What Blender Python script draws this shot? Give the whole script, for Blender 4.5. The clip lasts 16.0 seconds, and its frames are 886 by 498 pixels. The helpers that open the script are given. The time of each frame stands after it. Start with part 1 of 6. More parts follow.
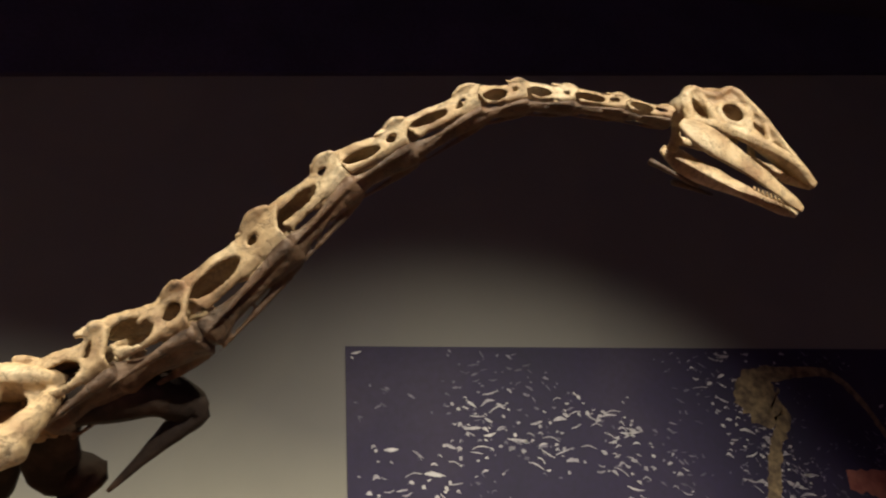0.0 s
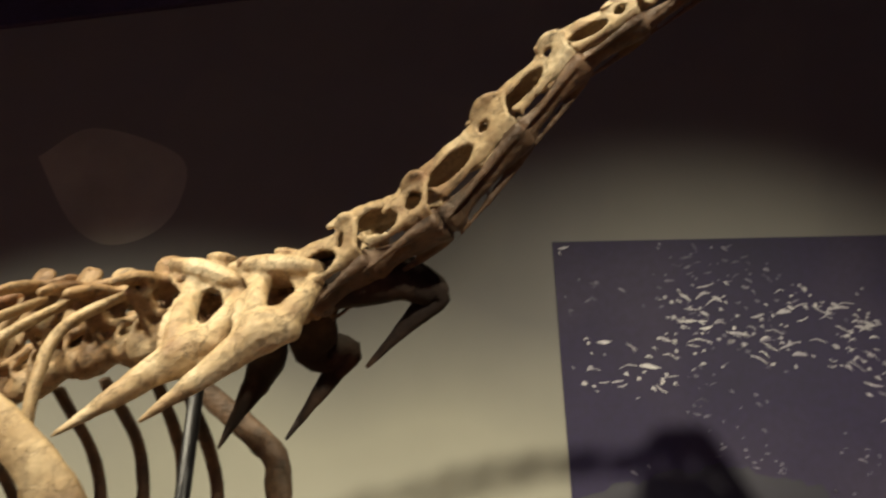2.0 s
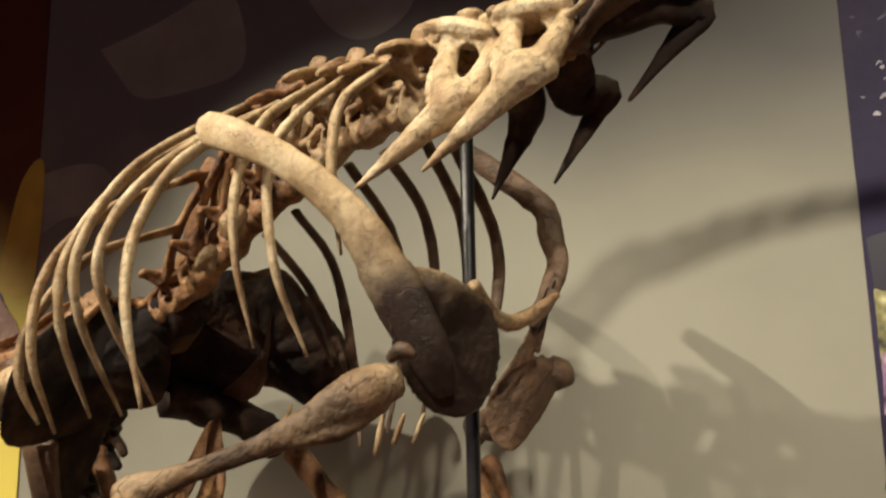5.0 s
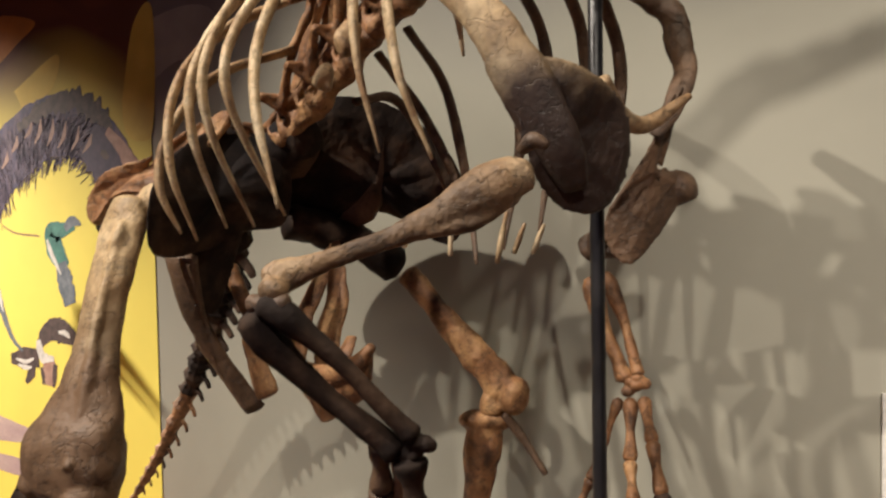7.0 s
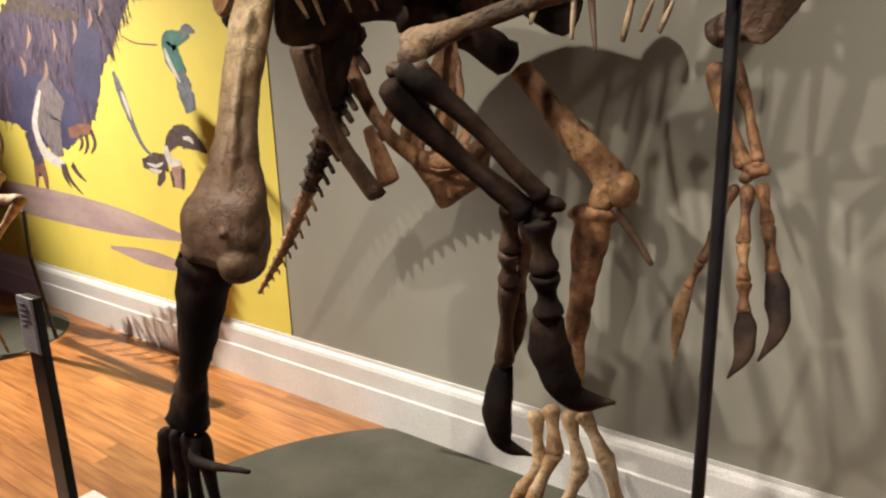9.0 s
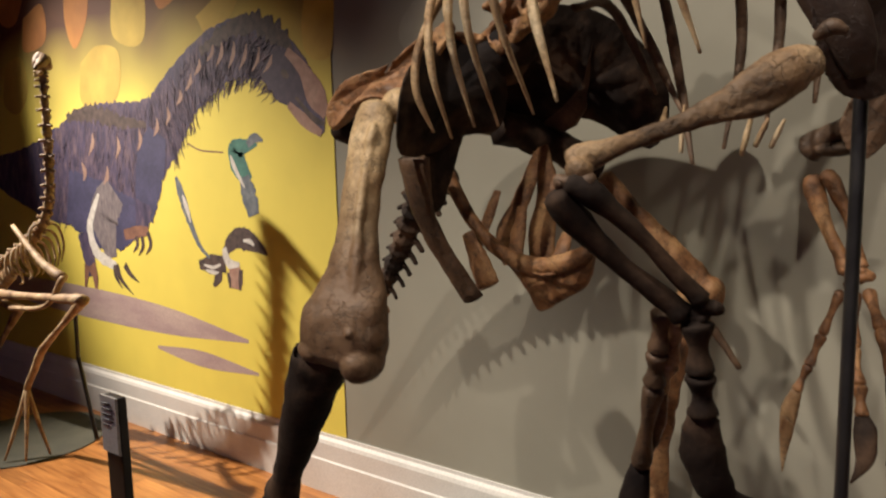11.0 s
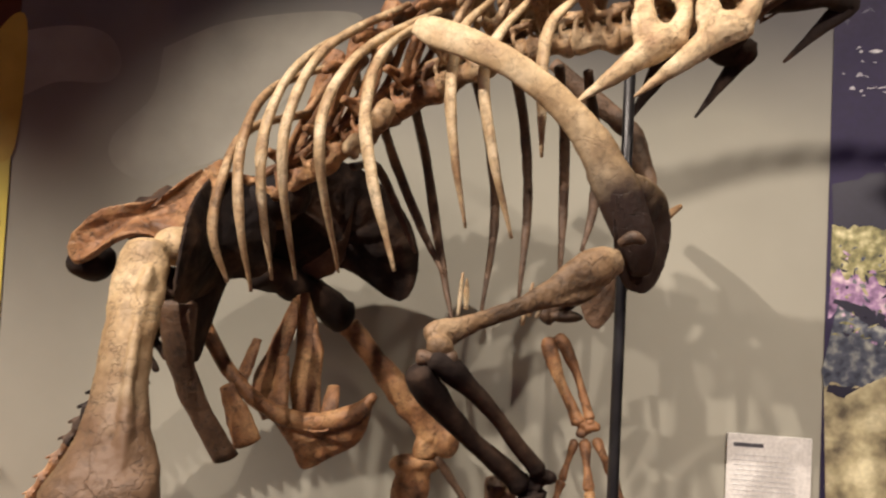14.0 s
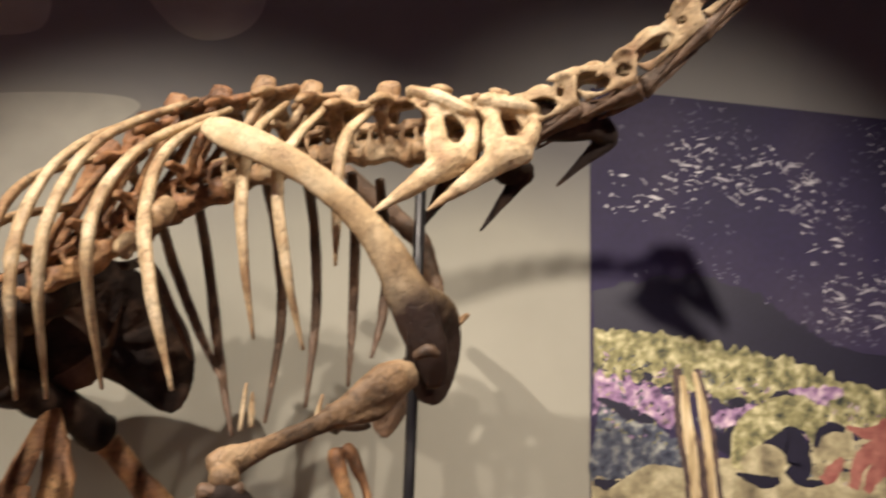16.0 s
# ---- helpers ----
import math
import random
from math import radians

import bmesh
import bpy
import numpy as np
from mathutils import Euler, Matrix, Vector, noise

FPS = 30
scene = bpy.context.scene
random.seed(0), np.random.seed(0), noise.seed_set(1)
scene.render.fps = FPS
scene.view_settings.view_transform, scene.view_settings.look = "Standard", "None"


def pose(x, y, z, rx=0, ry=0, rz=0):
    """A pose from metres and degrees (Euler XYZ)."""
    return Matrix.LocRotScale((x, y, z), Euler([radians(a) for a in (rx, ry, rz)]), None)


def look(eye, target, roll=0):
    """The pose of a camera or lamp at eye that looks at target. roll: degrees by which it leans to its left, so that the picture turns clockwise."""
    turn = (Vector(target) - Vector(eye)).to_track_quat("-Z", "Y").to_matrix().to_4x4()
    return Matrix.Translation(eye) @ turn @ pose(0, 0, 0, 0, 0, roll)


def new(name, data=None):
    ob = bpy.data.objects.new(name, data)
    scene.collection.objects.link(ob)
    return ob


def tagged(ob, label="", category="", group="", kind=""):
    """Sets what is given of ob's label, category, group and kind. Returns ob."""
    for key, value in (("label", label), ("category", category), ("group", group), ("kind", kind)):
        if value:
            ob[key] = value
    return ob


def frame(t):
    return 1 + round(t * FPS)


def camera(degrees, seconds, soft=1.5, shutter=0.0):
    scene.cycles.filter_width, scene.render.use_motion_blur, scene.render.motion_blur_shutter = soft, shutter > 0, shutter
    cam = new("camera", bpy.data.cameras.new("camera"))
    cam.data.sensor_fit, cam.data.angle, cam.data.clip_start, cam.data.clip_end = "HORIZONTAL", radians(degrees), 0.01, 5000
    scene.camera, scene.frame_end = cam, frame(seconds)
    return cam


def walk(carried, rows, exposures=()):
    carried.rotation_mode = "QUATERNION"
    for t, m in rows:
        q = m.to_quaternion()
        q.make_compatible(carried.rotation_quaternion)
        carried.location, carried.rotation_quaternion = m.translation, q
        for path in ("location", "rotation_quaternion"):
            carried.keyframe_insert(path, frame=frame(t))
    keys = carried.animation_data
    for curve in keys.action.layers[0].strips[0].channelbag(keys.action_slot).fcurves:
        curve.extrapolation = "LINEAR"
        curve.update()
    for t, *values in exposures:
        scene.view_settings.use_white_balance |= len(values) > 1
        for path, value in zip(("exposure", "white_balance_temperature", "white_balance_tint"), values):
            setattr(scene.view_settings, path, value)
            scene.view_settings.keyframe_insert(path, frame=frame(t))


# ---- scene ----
cam = camera(62.72, 16.0, soft=2.2, shutter=0.5)
PATH = [
    (0, (-0.198, -2.102, 1.874), (0.23, -0.445, 2.909), -5.6),
    (0.5, (-0.236, -2.092, 1.87), (0.14, -0.422, 2.905), -4.7),
    (1, (-0.254, -2.072, 1.868), (0.032, -0.363, 2.866), -3.1),
    (1.5, (-0.272, -2.069, 1.856), (-0.156, -0.309, 2.8), -1.5),
    (2, (-0.282, -2.071, 1.847), (-0.334, -0.254, 2.683), -0.5),
    (2.5, (-0.288, -2.072, 1.838), (-0.494, -0.231, 2.591), -0.4),
    (3, (-0.294, -2.07, 1.831), (-0.649, -0.223, 2.512), -0.4),
    (3.5, (-0.303, -2.061, 1.824), (-0.786, -0.211, 2.41), -0.4),
    (4, (-0.305, -2.06, 1.81), (-0.881, -0.207, 2.291), -0.7),
    (6.5, (-0.342, -2.063, 1.687), (-1.265, -0.289, 1.714), -0.9),
    (7, (-0.368, -2.072, 1.665), (-1.338, -0.324, 1.596), -1.0),
    (7.5, (-0.409, -2.091, 1.647), (-1.403, -0.36, 1.516), -1.2),
    (8, (-0.448, -2.117, 1.619), (-1.393, -0.382, 1.31), -1.6),
    (8.5, (-0.419, -2.136, 1.585), (-1.441, -0.472, 1.152), -1.1),
    (9, (-0.387, -2.161, 1.585), (-1.534, -0.611, 1.053), -1.7),
    (11.5, (-0.626, -2.374, 1.622), (-1.794, -0.762, 1.429), -1.2),
    (12, (-0.695, -2.342, 1.65), (-1.83, -0.701, 1.51), -1.3),
    (12.5, (-0.807, -2.376, 1.651), (-1.735, -0.605, 1.596), 0.9),
    (13, (-0.892, -2.424, 1.672), (-1.547, -0.535, 1.68), 0.4),
    (13.5, (-0.923, -2.463, 1.687), (-1.321, -0.504, 1.749), 1.7),
    (14, (-0.931, -2.48, 1.692), (-1.184, -0.498, 1.765), 2.9),
    (14.5, (-0.936, -2.462, 1.701), (-1.122, -0.478, 1.87), 3.1),
    (15, (-0.921, -2.415, 1.716), (-1.021, -0.432, 1.952), 3.5),
    (15.5, (-0.933, -2.414, 1.721), (-0.862, -0.437, 2.011), 2.4),
    (16, (-0.966, -2.447, 1.736), (-0.626, -0.506, 2.078), 2.0),
]
EXPOSURE = [(0.0, 0.06, 6650, 6), (1.0, 0.02, 6850, 5), (2.5, -0.05, 6950, 2), (4.0, -0.05, 6900, 3), (6.5, -0.06, 6450, 13), (9.0, -0.22, 6300, 12), (11.5, -0.58, 6600, 14), (12.5, -0.42, 6600, 15), (13.5, -0.07, 6500, 18), (14.5, 0.2, 6450, 18), (16.0, 0.28, 6450, 16)]
walk(cam, [(t, look(eye, target, roll)) for t, eye, target, roll in PATH], EXPOSURE)

# ---- world and lamps ----
world = bpy.data.worlds.new("hall_dark")
world.use_nodes = True
world.node_tree.nodes["Background"].inputs[0].default_value = (0.62, 0.5, 0.66, 1)
world.node_tree.nodes["Background"].inputs[1].default_value = 0.06
scene.world = world


def spot(eye, target, watts, size, blend, radius, colour):
    data = bpy.data.lights.new("spot_lamp", "SPOT")
    data.energy, data.spot_size, data.spot_blend = watts, radians(size), blend
    data.shadow_soft_size, data.color = radius, colour
    ob = new("spot_lamp", data)
    ob.matrix_world = look(eye, target)
    return ob


WARM = (1.0, 0.90, 0.75)
# ceiling spots over the skeletons
spot((-3.1, -2.9, 4.4), (-0.9, -0.3, 1.05), 700, 45, 0.7, 0.03, WARM)
spot((-1.5, -3.4, 4.4), (-1.55, 0.0, 1.05), 310, 40, 0.7, 0.03, WARM)
spot((1.2, -4.3, 4.2), (0.32, 0.0, 1.5), 1000, 39, 1.0, 0.075, WARM)
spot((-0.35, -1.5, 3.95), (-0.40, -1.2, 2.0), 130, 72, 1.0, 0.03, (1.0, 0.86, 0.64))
spot((-7.3, -1.75, 4.43), (-3.1, 0.0, 0.0), 4400, 39, 1.0, 0.05, WARM)
# added fill: unseen spots on the south wall, bounced to lift the darks
spot((-3.2, -3.6, 3.9), (-3.2, -5.5, 1.4), 300, 80, 0.8, 0.1, (0.95, 0.85, 1.0))
spot((0.6, -3.6, 3.9), (0.6, -5.5, 1.4), 300, 80, 0.8, 0.1, (0.95, 0.85, 1.0))

# ---- materials ----


def material(name, rough=0.7, metal=0.0):
    m = bpy.data.materials.new(name)
    m.use_nodes = True
    n = m.node_tree.nodes
    b = n["Principled BSDF"]
    b.inputs["Roughness"].default_value, b.inputs["Metallic"].default_value = rough, metal
    return m, n, m.node_tree.links, b


def noise_mat(name, colours, scale=8.0, rough=0.7, fine=60.0, bump=0.3, metal=0.0, detail=6.0, stretch=(1, 1, 1), dist=0.01):
    """Colours run over a coarse noise; a fine one gives relief and grain."""
    m, n, l, b = material(name, rough, metal)
    co = n.new("ShaderNodeTexCoord")
    mp = n.new("ShaderNodeMapping")
    mp.inputs["Scale"].default_value = stretch
    l.new(co.outputs["Object"], mp.inputs[0])
    a = n.new("ShaderNodeTexNoise")
    a.inputs["Scale"].default_value, a.inputs["Detail"].default_value = scale, detail
    l.new(mp.outputs[0], a.inputs["Vector"])
    f = n.new("ShaderNodeTexNoise")
    f.inputs["Scale"].default_value, f.inputs["Detail"].default_value = fine, 4
    l.new(mp.outputs[0], f.inputs["Vector"])
    ramp = n.new("ShaderNodeValToRGB")
    for i, c in enumerate(colours):
        p = 0.3 + 0.4 * i / max(1, len(colours) - 1)
        e = ramp.color_ramp.elements[i] if i < 2 else ramp.color_ramp.elements.new(p)
        e.position, e.color = p, (*c, 1)
    l.new(a.outputs["Fac"], ramp.inputs[0])
    mix = n.new("ShaderNodeMix")
    mix.data_type, mix.blend_type = "RGBA", "MULTIPLY"
    mix.inputs["Factor"].default_value = 0.5
    l.new(ramp.outputs[0], mix.inputs["A"])
    l.new(f.outputs["Fac"], mix.inputs["B"])
    hue = n.new("ShaderNodeHueSaturation")
    hue.inputs["Value"].default_value = 1.3
    l.new(mix.outputs["Result"], hue.inputs["Color"])
    l.new(hue.outputs[0], b.inputs["Base Color"])
    bp = n.new("ShaderNodeBump")
    bp.inputs["Strength"].default_value, bp.inputs["Distance"].default_value = bump, dist
    l.new(f.outputs["Fac"], bp.inputs["Height"])
    l.new(bp.outputs[0], b.inputs["Normal"])
    return m


BONE = noise_mat("bone_pale", [(0.24, 0.13, 0.06), (0.50, 0.36, 0.20), (0.68, 0.55, 0.36)], 14, 0.5, 110, 0.5, dist=0.003)
BONE_MID = noise_mat("bone_tan", [(0.17, 0.085, 0.035), (0.38, 0.24, 0.12), (0.56, 0.42, 0.25)], 12, 0.5, 110, 0.55, dist=0.003)
BONE_BROWN = noise_mat("bone_brown_tan", [(0.08, 0.045, 0.022), (0.25, 0.155, 0.08), (0.42, 0.30, 0.175)], 10, 0.5, 110, 0.6, dist=0.004)
BONE_RED = noise_mat("bone_reddish", [(0.06, 0.025, 0.010), (0.27, 0.125, 0.05), (0.50, 0.29, 0.13)], 11, 0.55, 80, 0.6, dist=0.005)
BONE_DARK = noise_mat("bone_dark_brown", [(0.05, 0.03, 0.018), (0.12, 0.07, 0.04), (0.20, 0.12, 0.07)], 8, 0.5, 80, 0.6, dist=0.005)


def stain_shade_bone(name, high, low, dark):
    """Pale bone that turns dark below a wandering line, for brown mineral and for painted shade."""
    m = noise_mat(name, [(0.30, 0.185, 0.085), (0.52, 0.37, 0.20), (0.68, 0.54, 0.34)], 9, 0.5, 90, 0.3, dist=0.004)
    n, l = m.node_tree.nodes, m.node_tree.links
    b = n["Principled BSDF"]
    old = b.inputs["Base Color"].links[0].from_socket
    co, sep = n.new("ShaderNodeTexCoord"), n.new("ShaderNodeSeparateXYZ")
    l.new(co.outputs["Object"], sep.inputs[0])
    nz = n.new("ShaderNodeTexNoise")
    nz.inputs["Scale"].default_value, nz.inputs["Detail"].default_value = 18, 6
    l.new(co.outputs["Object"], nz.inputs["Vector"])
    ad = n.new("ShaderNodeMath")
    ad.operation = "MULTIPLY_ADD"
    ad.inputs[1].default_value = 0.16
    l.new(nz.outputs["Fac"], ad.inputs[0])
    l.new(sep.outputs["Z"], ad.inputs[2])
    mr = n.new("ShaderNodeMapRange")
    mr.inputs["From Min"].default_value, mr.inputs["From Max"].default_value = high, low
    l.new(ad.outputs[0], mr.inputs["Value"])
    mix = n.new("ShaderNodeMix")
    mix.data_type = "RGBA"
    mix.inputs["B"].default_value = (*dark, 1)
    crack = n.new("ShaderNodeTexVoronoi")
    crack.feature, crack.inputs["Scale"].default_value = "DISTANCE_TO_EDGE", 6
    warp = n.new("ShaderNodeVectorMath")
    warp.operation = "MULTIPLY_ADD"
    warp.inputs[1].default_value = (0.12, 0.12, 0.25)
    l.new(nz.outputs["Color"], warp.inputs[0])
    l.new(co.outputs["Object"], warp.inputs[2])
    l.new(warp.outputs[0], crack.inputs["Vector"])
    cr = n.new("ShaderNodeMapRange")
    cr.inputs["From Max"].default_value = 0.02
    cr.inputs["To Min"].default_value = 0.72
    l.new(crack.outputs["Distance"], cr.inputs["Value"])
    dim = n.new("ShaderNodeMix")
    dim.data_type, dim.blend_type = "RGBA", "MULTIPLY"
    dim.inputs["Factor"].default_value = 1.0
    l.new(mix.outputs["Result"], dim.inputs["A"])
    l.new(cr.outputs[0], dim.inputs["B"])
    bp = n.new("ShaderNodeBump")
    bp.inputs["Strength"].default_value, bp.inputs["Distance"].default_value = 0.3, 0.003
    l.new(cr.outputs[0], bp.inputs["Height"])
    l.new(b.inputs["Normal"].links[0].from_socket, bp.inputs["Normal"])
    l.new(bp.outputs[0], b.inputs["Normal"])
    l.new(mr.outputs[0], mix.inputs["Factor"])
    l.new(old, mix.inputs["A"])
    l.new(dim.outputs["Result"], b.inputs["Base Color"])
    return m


# Shoulder: the shade over its lower end is painted into the bone colour.
BONE_SHADED_BELOW = stain_shade_bone("bone_pale_painted_shade", 2.10, 1.93, (0.034, 0.018, 0.012))
BONE_CRACKED = stain_shade_bone("bone_cracked_tan", 1.66, 1.44, (0.17, 0.10, 0.055))
# Dark bone and claws, with hip and limb shade put into the near black.
BONE_BLACK_SHADE = noise_mat("bone_blackish_shade", [(0.011, 0.008, 0.008), (0.026, 0.017, 0.013), (0.11, 0.066, 0.042)], 8, 0.8, 80, 0.6, dist=0.003)
BONE_BLACK_SHADE.node_tree.nodes["Principled BSDF"].inputs["Specular IOR Level"].default_value = 0.2
def crackle(m, size, depth):
    """Fine dark cracks and stained pores over a bone material."""
    n, l = m.node_tree.nodes, m.node_tree.links
    b = n["Principled BSDF"]
    old, bump = b.inputs["Base Color"].links[0].from_socket, b.inputs["Normal"].links[0].from_socket
    co, nz, warp = n.new("ShaderNodeTexCoord"), n.new("ShaderNodeTexNoise"), n.new("ShaderNodeVectorMath")
    nz.inputs["Scale"].default_value, nz.inputs["Detail"].default_value = size * 1.6, 8
    l.new(co.outputs["Object"], nz.inputs["Vector"])
    warp.operation = "MULTIPLY_ADD"
    warp.inputs[1].default_value = (1.6 / size,) * 3
    l.new(nz.outputs["Color"], warp.inputs[0])
    l.new(co.outputs["Object"], warp.inputs[2])
    crack = n.new("ShaderNodeTexVoronoi")
    crack.feature, crack.inputs["Scale"].default_value = "DISTANCE_TO_EDGE", size
    l.new(warp.outputs[0], crack.inputs["Vector"])
    line, pore, mul = n.new("ShaderNodeMapRange"), n.new("ShaderNodeMapRange"), n.new("ShaderNodeMath")
    line.inputs["From Max"].default_value, line.inputs["To Min"].default_value = 0.035, 1 - depth
    l.new(crack.outputs["Distance"], line.inputs["Value"])
    pore.inputs["From Min"].default_value, pore.inputs["From Max"].default_value = 0.34, 0.44
    pore.inputs["To Min"].default_value = 1 - depth * 0.6
    l.new(nz.outputs["Fac"], pore.inputs["Value"])
    mul.operation = "MULTIPLY"
    l.new(line.outputs[0], mul.inputs[0])
    l.new(pore.outputs[0], mul.inputs[1])
    mix = n.new("ShaderNodeMix")
    mix.data_type, mix.blend_type = "RGBA", "MULTIPLY"
    mix.inputs["Factor"].default_value = 1.0
    l.new(old, mix.inputs["A"])
    l.new(mul.outputs[0], mix.inputs["B"])
    l.new(mix.outputs["Result"], b.inputs["Base Color"])
    bp = n.new("ShaderNodeBump")
    bp.inputs["Strength"].default_value, bp.inputs["Distance"].default_value = 0.6, 0.004
    l.new(mul.outputs[0], bp.inputs["Height"])
    l.new(bump, bp.inputs["Normal"])
    l.new(bp.outputs[0], b.inputs["Normal"])


for m_, size_, depth_ in ((BONE, 26, 0.45), (BONE_MID, 26, 0.55), (BONE_BROWN, 22, 0.5), (BONE_RED, 24, 0.6), (BONE_DARK, 22, 0.5), (BONE_SHADED_BELOW, 24, 0.25), (BONE_CRACKED, 14, 0.4)):
    crackle(m_, size_, depth_)
    m_.node_tree.nodes["Principled BSDF"].inputs["Roughness"].default_value = 0.6


STEEL = noise_mat("black_painted_steel", [(0.012, 0.012, 0.014), (0.025, 0.024, 0.024)], 12, 0.4, 200, 0.05)
WHITE = noise_mat("white_gloss_paint", [(0.70, 0.68, 0.64), (0.80, 0.79, 0.76)], 4, 0.35, 150, 0.05, dist=0.002)
MAT = noise_mat("olive_grey_floor_disc", [(0.045, 0.045, 0.03), (0.075, 0.072, 0.05)], 5, 0.75, 160, 0.2, dist=0.003)
CEIL = noise_mat("black_ceiling_paint", [(0.030, 0.024, 0.062), (0.05, 0.04, 0.09)], 3, 0.9, 60, 0.1)
# Unseen walls lightened and tinted purple to bounce fill into the shadows.
BOUNCEW = noise_mat("mauve_bounce_paint", [(0.33, 0.27, 0.38), (0.40, 0.33, 0.45)], 2, 0.8, 60, 0.1)
PALE = noise_mat("pale_card", [(0.62, 0.6, 0.56), (0.72, 0.7, 0.66)], 6, 0.6, 90, 0.05)
INK = noise_mat("dark_grey_ink", [(0.05, 0.05, 0.06), (0.08, 0.08, 0.09)], 30, 0.6, 90, 0.0)
GREYPLATE = noise_mat("grey_label_plate", [(0.55, 0.55, 0.56), (0.66, 0.66, 0.66)], 10, 0.4, 90, 0.03)


def wood_mat():
    m, n, l, b = material("orange_varnished_boards", 0.32)
    co, oi = n.new("ShaderNodeTexCoord"), n.new("ShaderNodeObjectInfo")
    mp = n.new("ShaderNodeMapping")
    mp.inputs["Scale"].default_value = (1.2, 16, 1)
    l.new(co.outputs["Object"], mp.inputs[0])
    l.new(oi.outputs["Random"], mp.inputs["Location"])
    a = n.new("ShaderNodeTexNoise")
    a.inputs["Scale"].default_value, a.inputs["Detail"].default_value = 3, 8
    l.new(mp.outputs[0], a.inputs["Vector"])
    ramp = n.new("ShaderNodeValToRGB")
    e = ramp.color_ramp.elements
    e[0].position, e[0].color = 0.3, (0.24, 0.085, 0.022, 1)
    e[1].position, e[1].color = 0.7, (0.50, 0.22, 0.065, 1)
    l.new(a.outputs["Fac"], ramp.inputs[0])
    hue = n.new("ShaderNodeHueSaturation")
    mr = n.new("ShaderNodeMapRange")
    mr.inputs["To Min"].default_value, mr.inputs["To Max"].default_value = 0.75, 1.2
    l.new(oi.outputs["Random"], mr.inputs["Value"])
    l.new(mr.outputs[0], hue.inputs["Value"])
    l.new(ramp.outputs[0], hue.inputs["Color"])
    l.new(hue.outputs[0], b.inputs["Base Color"])
    bp = n.new("ShaderNodeBump")
    bp.inputs["Strength"].default_value, bp.inputs["Distance"].default_value = 0.15, 0.003
    l.new(a.outputs["Fac"], bp.inputs["Height"])
    l.new(bp.outputs[0], b.inputs["Normal"])
    return m


WOOD = wood_mat()


def cell_mat(name, low, cell, net, low_top, cell_scale, seed, top_tint=None, rise=0.12):
    """Painted wall: plain below, a net of wavy dark bands with paler cells above a wandering line."""
    m, n, l, b = material(name, 0.75)
    co = n.new("ShaderNodeTexCoord")
    sep = n.new("ShaderNodeSeparateXYZ")
    l.new(co.outputs["Object"], sep.inputs[0])
    wob = n.new("ShaderNodeTexNoise")
    wob.inputs["Scale"].default_value, wob.inputs["Detail"].default_value = 1.3, 1
    l.new(co.outputs["Object"], wob.inputs["Vector"])
    add = n.new("ShaderNodeVectorMath")
    add.operation = "MULTIPLY_ADD"
    add.inputs[1].default_value = (0.9, 0, 0.9)
    l.new(wob.outputs["Color"], add.inputs[0])
    mp = n.new("ShaderNodeMapping")
    mp.inputs["Location"].default_value = (seed, 0, seed * 0.37)
    mp.inputs["Scale"].default_value = (1, 0.0, 0.8)
    l.new(co.outputs["Object"], mp.inputs[0])
    l.new(mp.outputs[0], add.inputs[2])
    vor = n.new("ShaderNodeTexVoronoi")
    vor.feature, vor.inputs["Scale"].default_value = "DISTANCE_TO_EDGE", cell_scale
    l.new(add.outputs[0], vor.inputs["Vector"])
    cells = n.new("ShaderNodeMapRange")
    cells.inputs["From Min"].default_value, cells.inputs["From Max"].default_value = 0.10, 0.16
    l.new(vor.outputs["Distance"], cells.inputs["Value"])
    # cells against net
    upper = n.new("ShaderNodeMix")
    upper.data_type = "RGBA"
    upper.inputs["A"].default_value, upper.inputs["B"].default_value = (*net, 1), (*cell, 1)
    l.new(cells.outputs[0], upper.inputs["Factor"])
    last = upper.outputs["Result"]
    if top_tint:
        tint = n.new("ShaderNodeMix")
        tint.data_type, tint.blend_type = "RGBA", "MULTIPLY"
        tint.inputs["B"].default_value = (*top_tint, 1)
        up = n.new("ShaderNodeMapRange")
        up.inputs["From Min"].default_value, up.inputs["From Max"].default_value = 1.9, 3.0
        l.new(sep.outputs["Z"], up.inputs["Value"])
        l.new(up.outputs[0], tint.inputs["Factor"])
        l.new(last, tint.inputs["A"])
        last = tint.outputs["Result"]
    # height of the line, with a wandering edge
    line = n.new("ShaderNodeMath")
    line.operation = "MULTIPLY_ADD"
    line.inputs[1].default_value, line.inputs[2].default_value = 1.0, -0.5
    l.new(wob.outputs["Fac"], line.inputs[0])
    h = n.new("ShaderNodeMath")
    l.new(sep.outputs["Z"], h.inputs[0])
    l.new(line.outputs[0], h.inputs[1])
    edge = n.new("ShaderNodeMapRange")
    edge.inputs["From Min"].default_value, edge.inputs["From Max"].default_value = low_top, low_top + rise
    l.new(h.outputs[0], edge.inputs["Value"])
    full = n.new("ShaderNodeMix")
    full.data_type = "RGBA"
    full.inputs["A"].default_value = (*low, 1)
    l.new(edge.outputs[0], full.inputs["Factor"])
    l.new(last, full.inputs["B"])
    grain = n.new("ShaderNodeTexNoise")
    grain.inputs["Scale"].default_value, grain.inputs["Detail"].default_value = 3.5, 8
    l.new(co.outputs["Object"], grain.inputs["Vector"])
    gr = n.new("ShaderNodeMapRange")
    gr.inputs["To Min"].default_value, gr.inputs["To Max"].default_value = 0.88, 1.1
    l.new(grain.outputs["Fac"], gr.inputs["Value"])
    hue = n.new("ShaderNodeHueSaturation")
